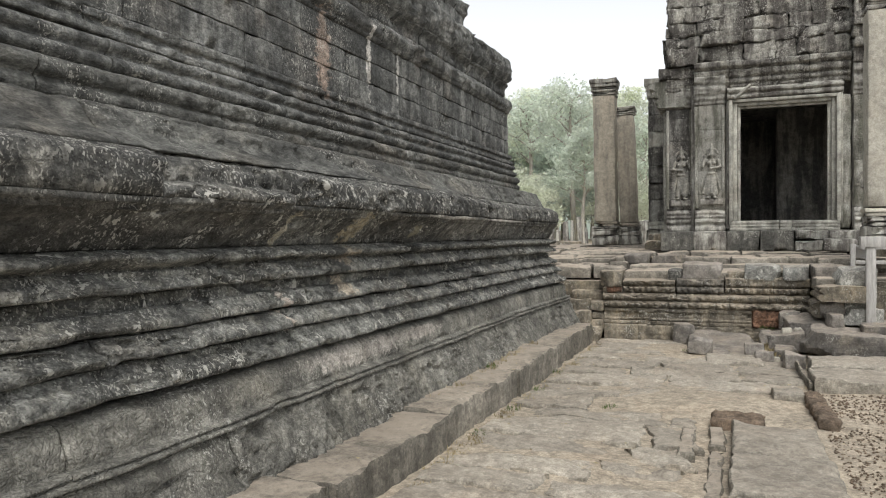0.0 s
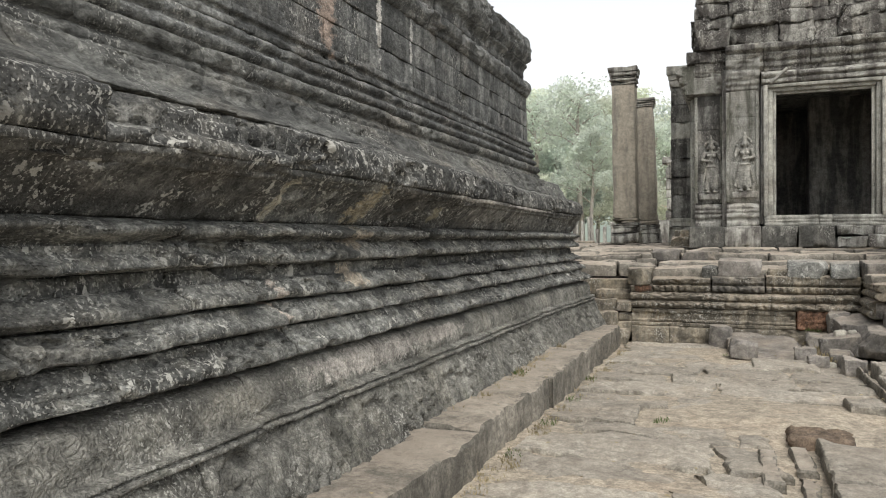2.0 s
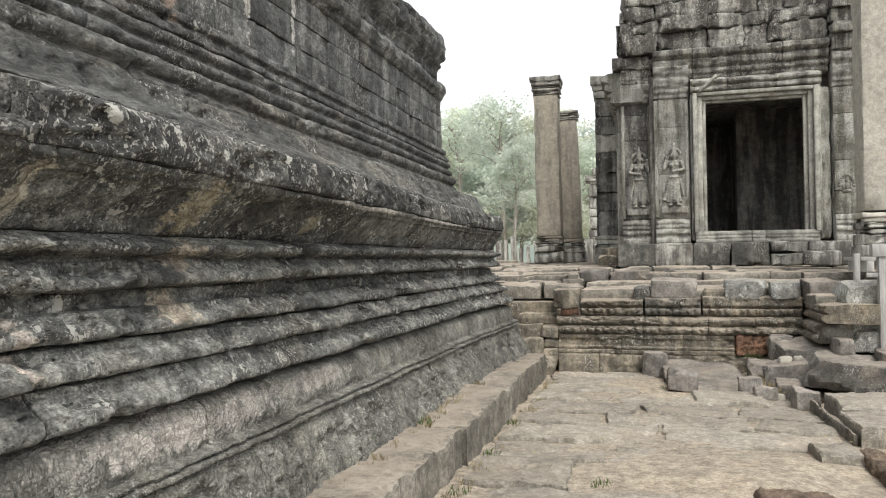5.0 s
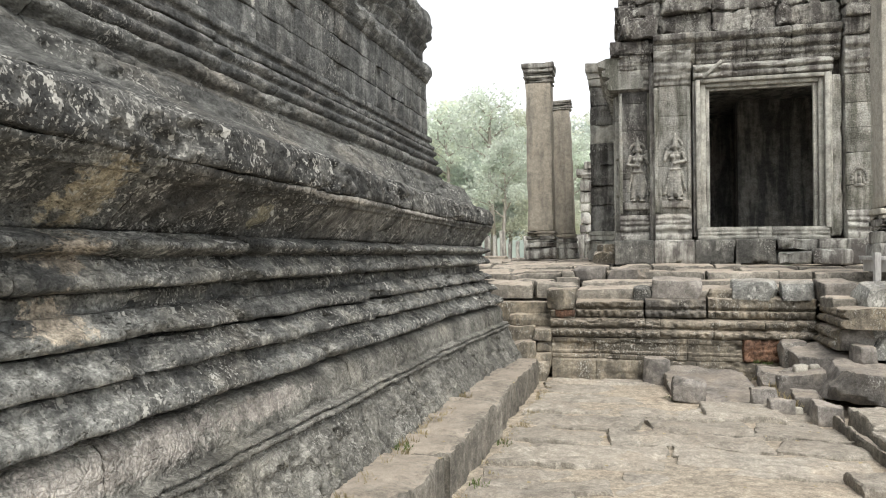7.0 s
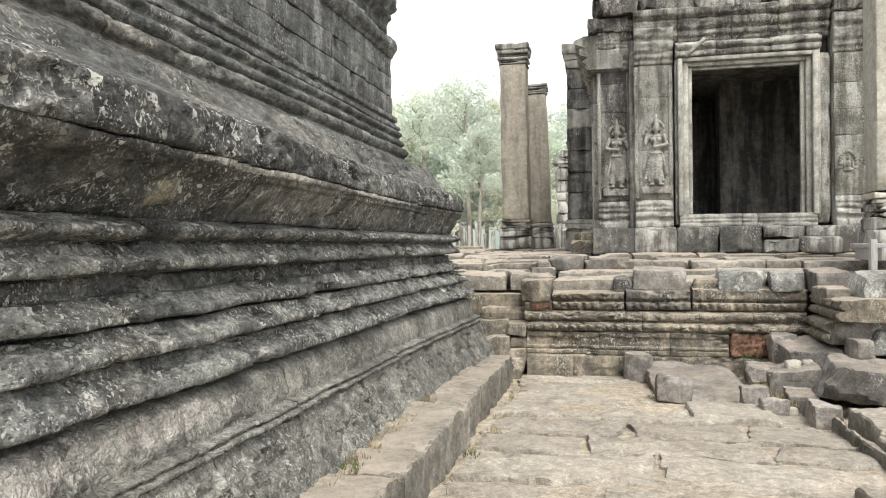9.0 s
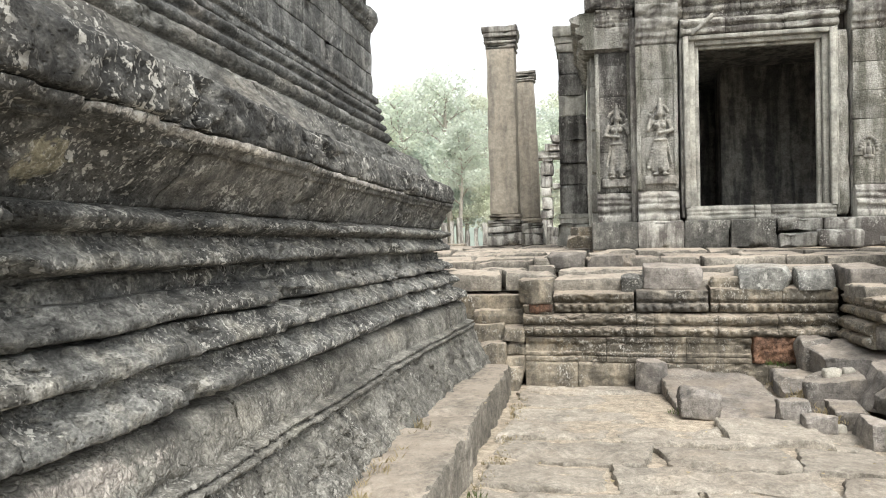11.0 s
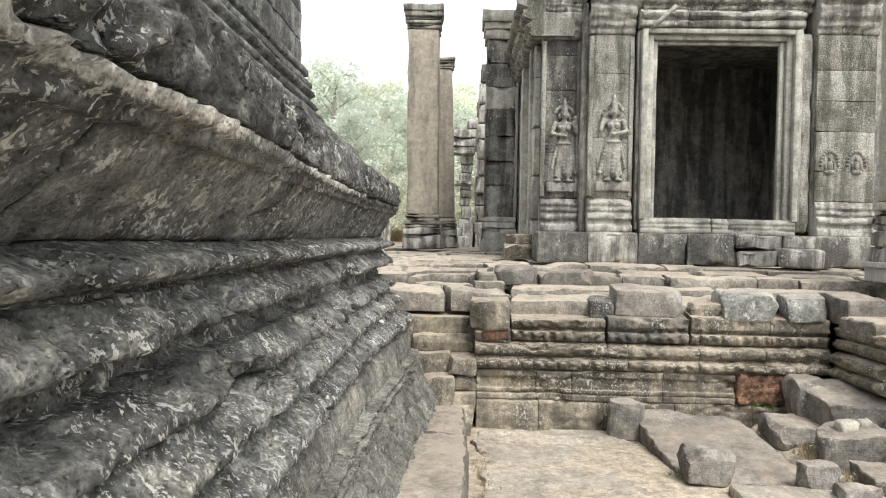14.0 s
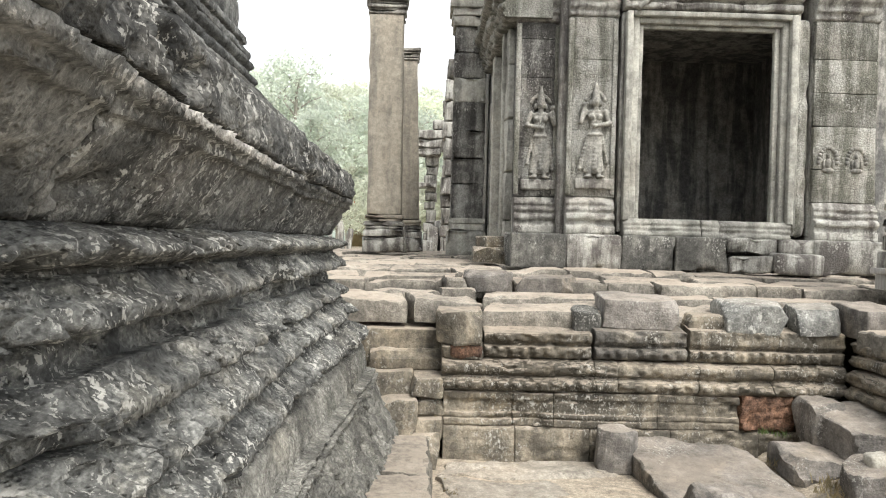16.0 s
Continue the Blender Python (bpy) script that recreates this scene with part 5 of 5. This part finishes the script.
spots = [(-2.46 + rnd(-0.02, 0.02), rnd(2.6, 6.5), 0.2) for _ in range(26)] + [(rnd(0.2, 0.7), rnd(7.2, 8.9), 0.0) for _ in range(30)]
tagged(part("straw_grass", tuft_mesh(spots, 0.07, 14, 0.05), M_DRY), "straw-coloured weeds at the wall's foot", "grass", kind="stuff")
vs, fs = [], []
for k in range(160):
    x, y = rnd(-2.4, 0.6), rnd(0.5, 8.8)
    z = floor_z(y) + 0.022 if x > -2.1 else 0.262
    a, s = rnd(0, 6.28), rnd(0.008, 0.02)
    b = len(vs)
    vs += [(x + s * math.cos(a + t), y + s * math.sin(a + t) * 0.5, z + rnd(0, 0.012)) for t in (0, 1.57, 3.14, 4.71)]
    fs.append((b, b + 1, b + 2, b + 3))
tagged(part("fallen_leaves", (vs, fs), M_DRY), "dry fallen leaves scattered on the path", "leaves", kind="stuff")


def tree_meshes(seed, height, crown_w, leaves, leaf, crown_from):
    """Trunk with limbs (one mesh) and a crown of small leaves in clumps (another), standing at the origin."""
    random.seed(seed)
    bm = bmesh.new()

    def tube(pts, r0, r1, sides=7):
        rings = []
        for i, p in enumerate(pts):
            d = (pts[min(i + 1, len(pts) - 1)] - pts[max(i - 1, 0)]).normalized()
            u = d.orthogonal().normalized()
            w = d.cross(u)
            r = r0 + (r1 - r0) * i / (len(pts) - 1)
            rings.append([bm.verts.new(p + (u * math.cos(6.2832 * k / sides) + w * math.sin(6.2832 * k / sides)) * r) for k in range(sides)])
        for a, b in zip(rings, rings[1:]):
            for k in range(sides):
                bm.faces.new((a[k], a[(k + 1) % sides], b[(k + 1) % sides], b[k]))

    top = Vector((rnd(-0.8, 0.8), rnd(-0.8, 0.8), height * 0.8))
    trunk = [Vector((top.x * t * t + 0.15 * math.sin(t * 7), top.y * t * t + 0.15 * math.cos(t * 5) - 0.15, top.z * t)) for t in (i / 8 for i in range(9))]
    tube(trunk, height * 0.018, height * 0.006)
    tips = []
    for i in range(13):
        t = crown_from + (1 - crown_from) * i / 12
        p = trunk[0].lerp(top, t)
        k = min(7, int(t * 8))
        p = trunk[k].lerp(trunk[k + 1], t * 8 - k)
        a = i * 2.4 + rnd(-0.5, 0.5)
        l = crown_w * rnd(0.55, 1.0) * (1.15 - 0.55 * t)
        mid = p + Vector((math.cos(a) * l * 0.5, math.sin(a) * l * 0.5, l * 0.35))
        tip = p + Vector((math.cos(a) * l, math.sin(a) * l, l * rnd(0.35, 0.75)))
        tube([p, mid, tip], height * 0.006, height * 0.0015, 5)
        tips += [mid.lerp(tip, 0.3), tip, tip.lerp(mid, 0.4) + Vector((rnd(-1, 1), rnd(-1, 1), rnd(-0.3, 0.9)))]
        for _ in range(2):
            q = mid + Vector((rnd(-1, 1), rnd(-1, 1), rnd(0.2, 1.2))) * l * 0.4
            tube([mid, q], height * 0.003, height * 0.001, 4)
            tips.append(q)
    vs, fs = [], []
    per = leaves // len(tips)
    for c in tips:
        rr = crown_w * rnd(0.16, 0.34)
        for _ in range(int(per * rnd(0.5, 1.5))):
            d = Vector((rnd(-1, 1), rnd(-1, 1), rnd(-0.6, 0.7)))
            if d.length > 1:
                d.normalize()
            p = c + d * rr
            n = Vector((rnd(-1, 1), rnd(-1, 1), rnd(0.1, 1.2))).normalized()
            u = n.orthogonal().normalized()
            w = n.cross(u)
            s = leaf * rnd(0.6, 1.3)
            b = len(vs)
            vs += [p + u * s, p + w * s * 0.5 + n * s * 0.15, p - u * s, p - w * s * 0.5 + n * s * 0.15]
            fs.append((b, b + 1, b + 2, b + 3))
    return bm, (vs, fs)


def make_tree(name, label, seed, height, crown_w, leaves, leaf, crown_from, mat):
    t = thing(name, label, "tree", group="forest trees", at=(0, -400, 0))
    trunk, crown = tree_meshes(seed, height, crown_w, leaves, leaf, crown_from)
    part("trunk", trunk, M_BARK, t)
    part("crown", crown, mat, t)
    return t


KINDS = [make_tree("forest_tree", "tall pale-barked tree with an open green crown", 101, 13.0, 4.2, 7000, 0.16, 0.4, M_HAZE_LEAF[0]),
         make_tree("forest_tree", "tall tree with a broad light green crown", 102, 14.5, 5.0, 9000, 0.16, 0.35, M_HAZE_LEAF[1]),
         make_tree("forest_tree", "slender tree with a high sparse crown", 103, 15.5, 3.6, 4200, 0.15, 0.6, M_HAZE_LEAF[0]),
         make_tree("forest_tree", "dense dark green forest tree", 104, 11.0, 4.6, 10000, 0.16, 0.15, M_HAZE_LEAF[2]),
         make_tree("undergrowth_tree", "low leafy forest undergrowth tree", 105, 6.0, 3.6, 7000, 0.14, 0.05, M_HAZE_LEAF[1])]
random.seed(55)
where = []
for ring, (dist, count, kinds) in enumerate(((40, 12, (4, 4, 0)), (46, 13, (0, 4, 2, 4)), (54, 15, (3, 1, 0, 2)), (63, 16, (3, 1, 3, 4)), (74, 18, (3, 1, 3)), (86, 20, (3, 3, 1)))):
    for i in range(count):
        az = radians(-34 + 50 * (i + rnd(0.2, 0.8)) / count)
        d = dist + rnd(-3.5, 3.5)
        where.append((kinds[(i + ring) % len(kinds)], d * math.sin(az), d * math.cos(az), rnd(0.8, 1.1) * (0.56 + 0.125 * ring)))
first = set()
for k, x, y, sc in where:
    m = pose(x, y, 1.05, 0, 0, rnd(0, 360))
    if k not in first:
        first.add(k)
        KINDS[k].matrix_basis = m
        KINDS[k].scale = (sc, sc, sc)
    else:
        t = copy_thing(KINDS[k], m)
        t.scale = (sc, sc, sc)

# ---- ruins and things in the distance ----
random.seed(61)
ruin = thing("ruined_gallery", "distant ruined sandstone gallery with broken doorways", "ruin", "structure")
for x0, x1, y0, h in ((-3.15, -2.75, 29, 4.4), (-2.4, -2.0, 29.3, 4.9), (-1.75, -1.2, 28.5, 5.6), (-1.95, -1.5, 20.0, 5.2), (-1.9, -1.5, 24.0, 5.5)):
    z = 1.15
    while z < h:
        hg = rnd(0.25, 0.5)
        block("ruin_block", x0 + rnd(-0.05, 0.05), x1 + rnd(-0.05, 0.05), y0, y0 + 0.7, z, z + hg - 0.01, M_TEMPLE, ruin, r=0.04, cell=0.2, rough=0.03, chip=0.06)
        z += hg
for x0, x1, z0, z1 in ((-3.3, -1.9, 4.4, 4.65), (-3.0, -1.5, 4.65, 4.95), (-2.8, -1.4, 4.95, 5.25), (-2.75, -2.0, 3.3, 3.5), (-2.2, -1.3, 5.25, 5.6)):
    block("ruin_lintel", x0, x1, 28.9, 29.7, z0, z1, M_TEMPLE, ruin, r=0.05, cell=0.2, rough=0.03, chip=0.08)
for k in range(9):
    x0 = -3.6 + k * 0.33
    block("ruin_rubble", x0, x0 + rnd(0.3, 0.6), 26 + rnd(-0.5, 0.5), 27, 1.1, 1.1 + rnd(0.4, 1.1), M_TEMPLE, ruin, r=0.05, cell=0.2, rough=0.04, turn=rnd(-15, 15))
fence = thing("stone_balustrade", "row of broken upright stones in front of the trees", "balustrade", "structure")
for k in range(12):
    x0 = -8.2 + k * 0.3
    block("upright_stone", x0, x0 + rnd(0.12, 0.22), 28, 28.25, 1.1, 2.0 + rnd(-0.25, 0.4), M_TEMPLE, fence, r=0.04, cell=0.2, rough=0.03, tilt=(0, rnd(-4, 4)))
block("low_wall", -12, -4.6, 20.2, 20.9, 1.0, 1.36, M_TERR, fence, r=0.05, cell=0.3, rough=0.03)
hut = thing("small_hut", "small hut with a red roof among the trees", "hut", at=(-6.2, 52, 1.0))
bm = bmesh.new()
bmesh.ops.create_cube(bm, size=1, matrix=Matrix.Translation((0, 0, 1.2)) @ Matrix.Diagonal((2.2, 2.2, 2.4, 1)))
part("wall", bm, M_DRY, hut)
bm = bmesh.new()
bmesh.ops.create_cone(bm, segments=4, radius1=2.3, radius2=0.3, depth=1.1, cap_ends=True, matrix=Matrix.Translation((0, 0, 2.9)) @ Matrix.Rotation(0.785, 4, "Z"))
part("roof", bm, M_ROOF, hut)


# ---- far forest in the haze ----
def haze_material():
    mat = bpy.data.materials.new("hazy_forest_glow")
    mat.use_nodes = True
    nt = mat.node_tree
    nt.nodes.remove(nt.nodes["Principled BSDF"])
    # the strip lights itself: haze painted as a pale green glow
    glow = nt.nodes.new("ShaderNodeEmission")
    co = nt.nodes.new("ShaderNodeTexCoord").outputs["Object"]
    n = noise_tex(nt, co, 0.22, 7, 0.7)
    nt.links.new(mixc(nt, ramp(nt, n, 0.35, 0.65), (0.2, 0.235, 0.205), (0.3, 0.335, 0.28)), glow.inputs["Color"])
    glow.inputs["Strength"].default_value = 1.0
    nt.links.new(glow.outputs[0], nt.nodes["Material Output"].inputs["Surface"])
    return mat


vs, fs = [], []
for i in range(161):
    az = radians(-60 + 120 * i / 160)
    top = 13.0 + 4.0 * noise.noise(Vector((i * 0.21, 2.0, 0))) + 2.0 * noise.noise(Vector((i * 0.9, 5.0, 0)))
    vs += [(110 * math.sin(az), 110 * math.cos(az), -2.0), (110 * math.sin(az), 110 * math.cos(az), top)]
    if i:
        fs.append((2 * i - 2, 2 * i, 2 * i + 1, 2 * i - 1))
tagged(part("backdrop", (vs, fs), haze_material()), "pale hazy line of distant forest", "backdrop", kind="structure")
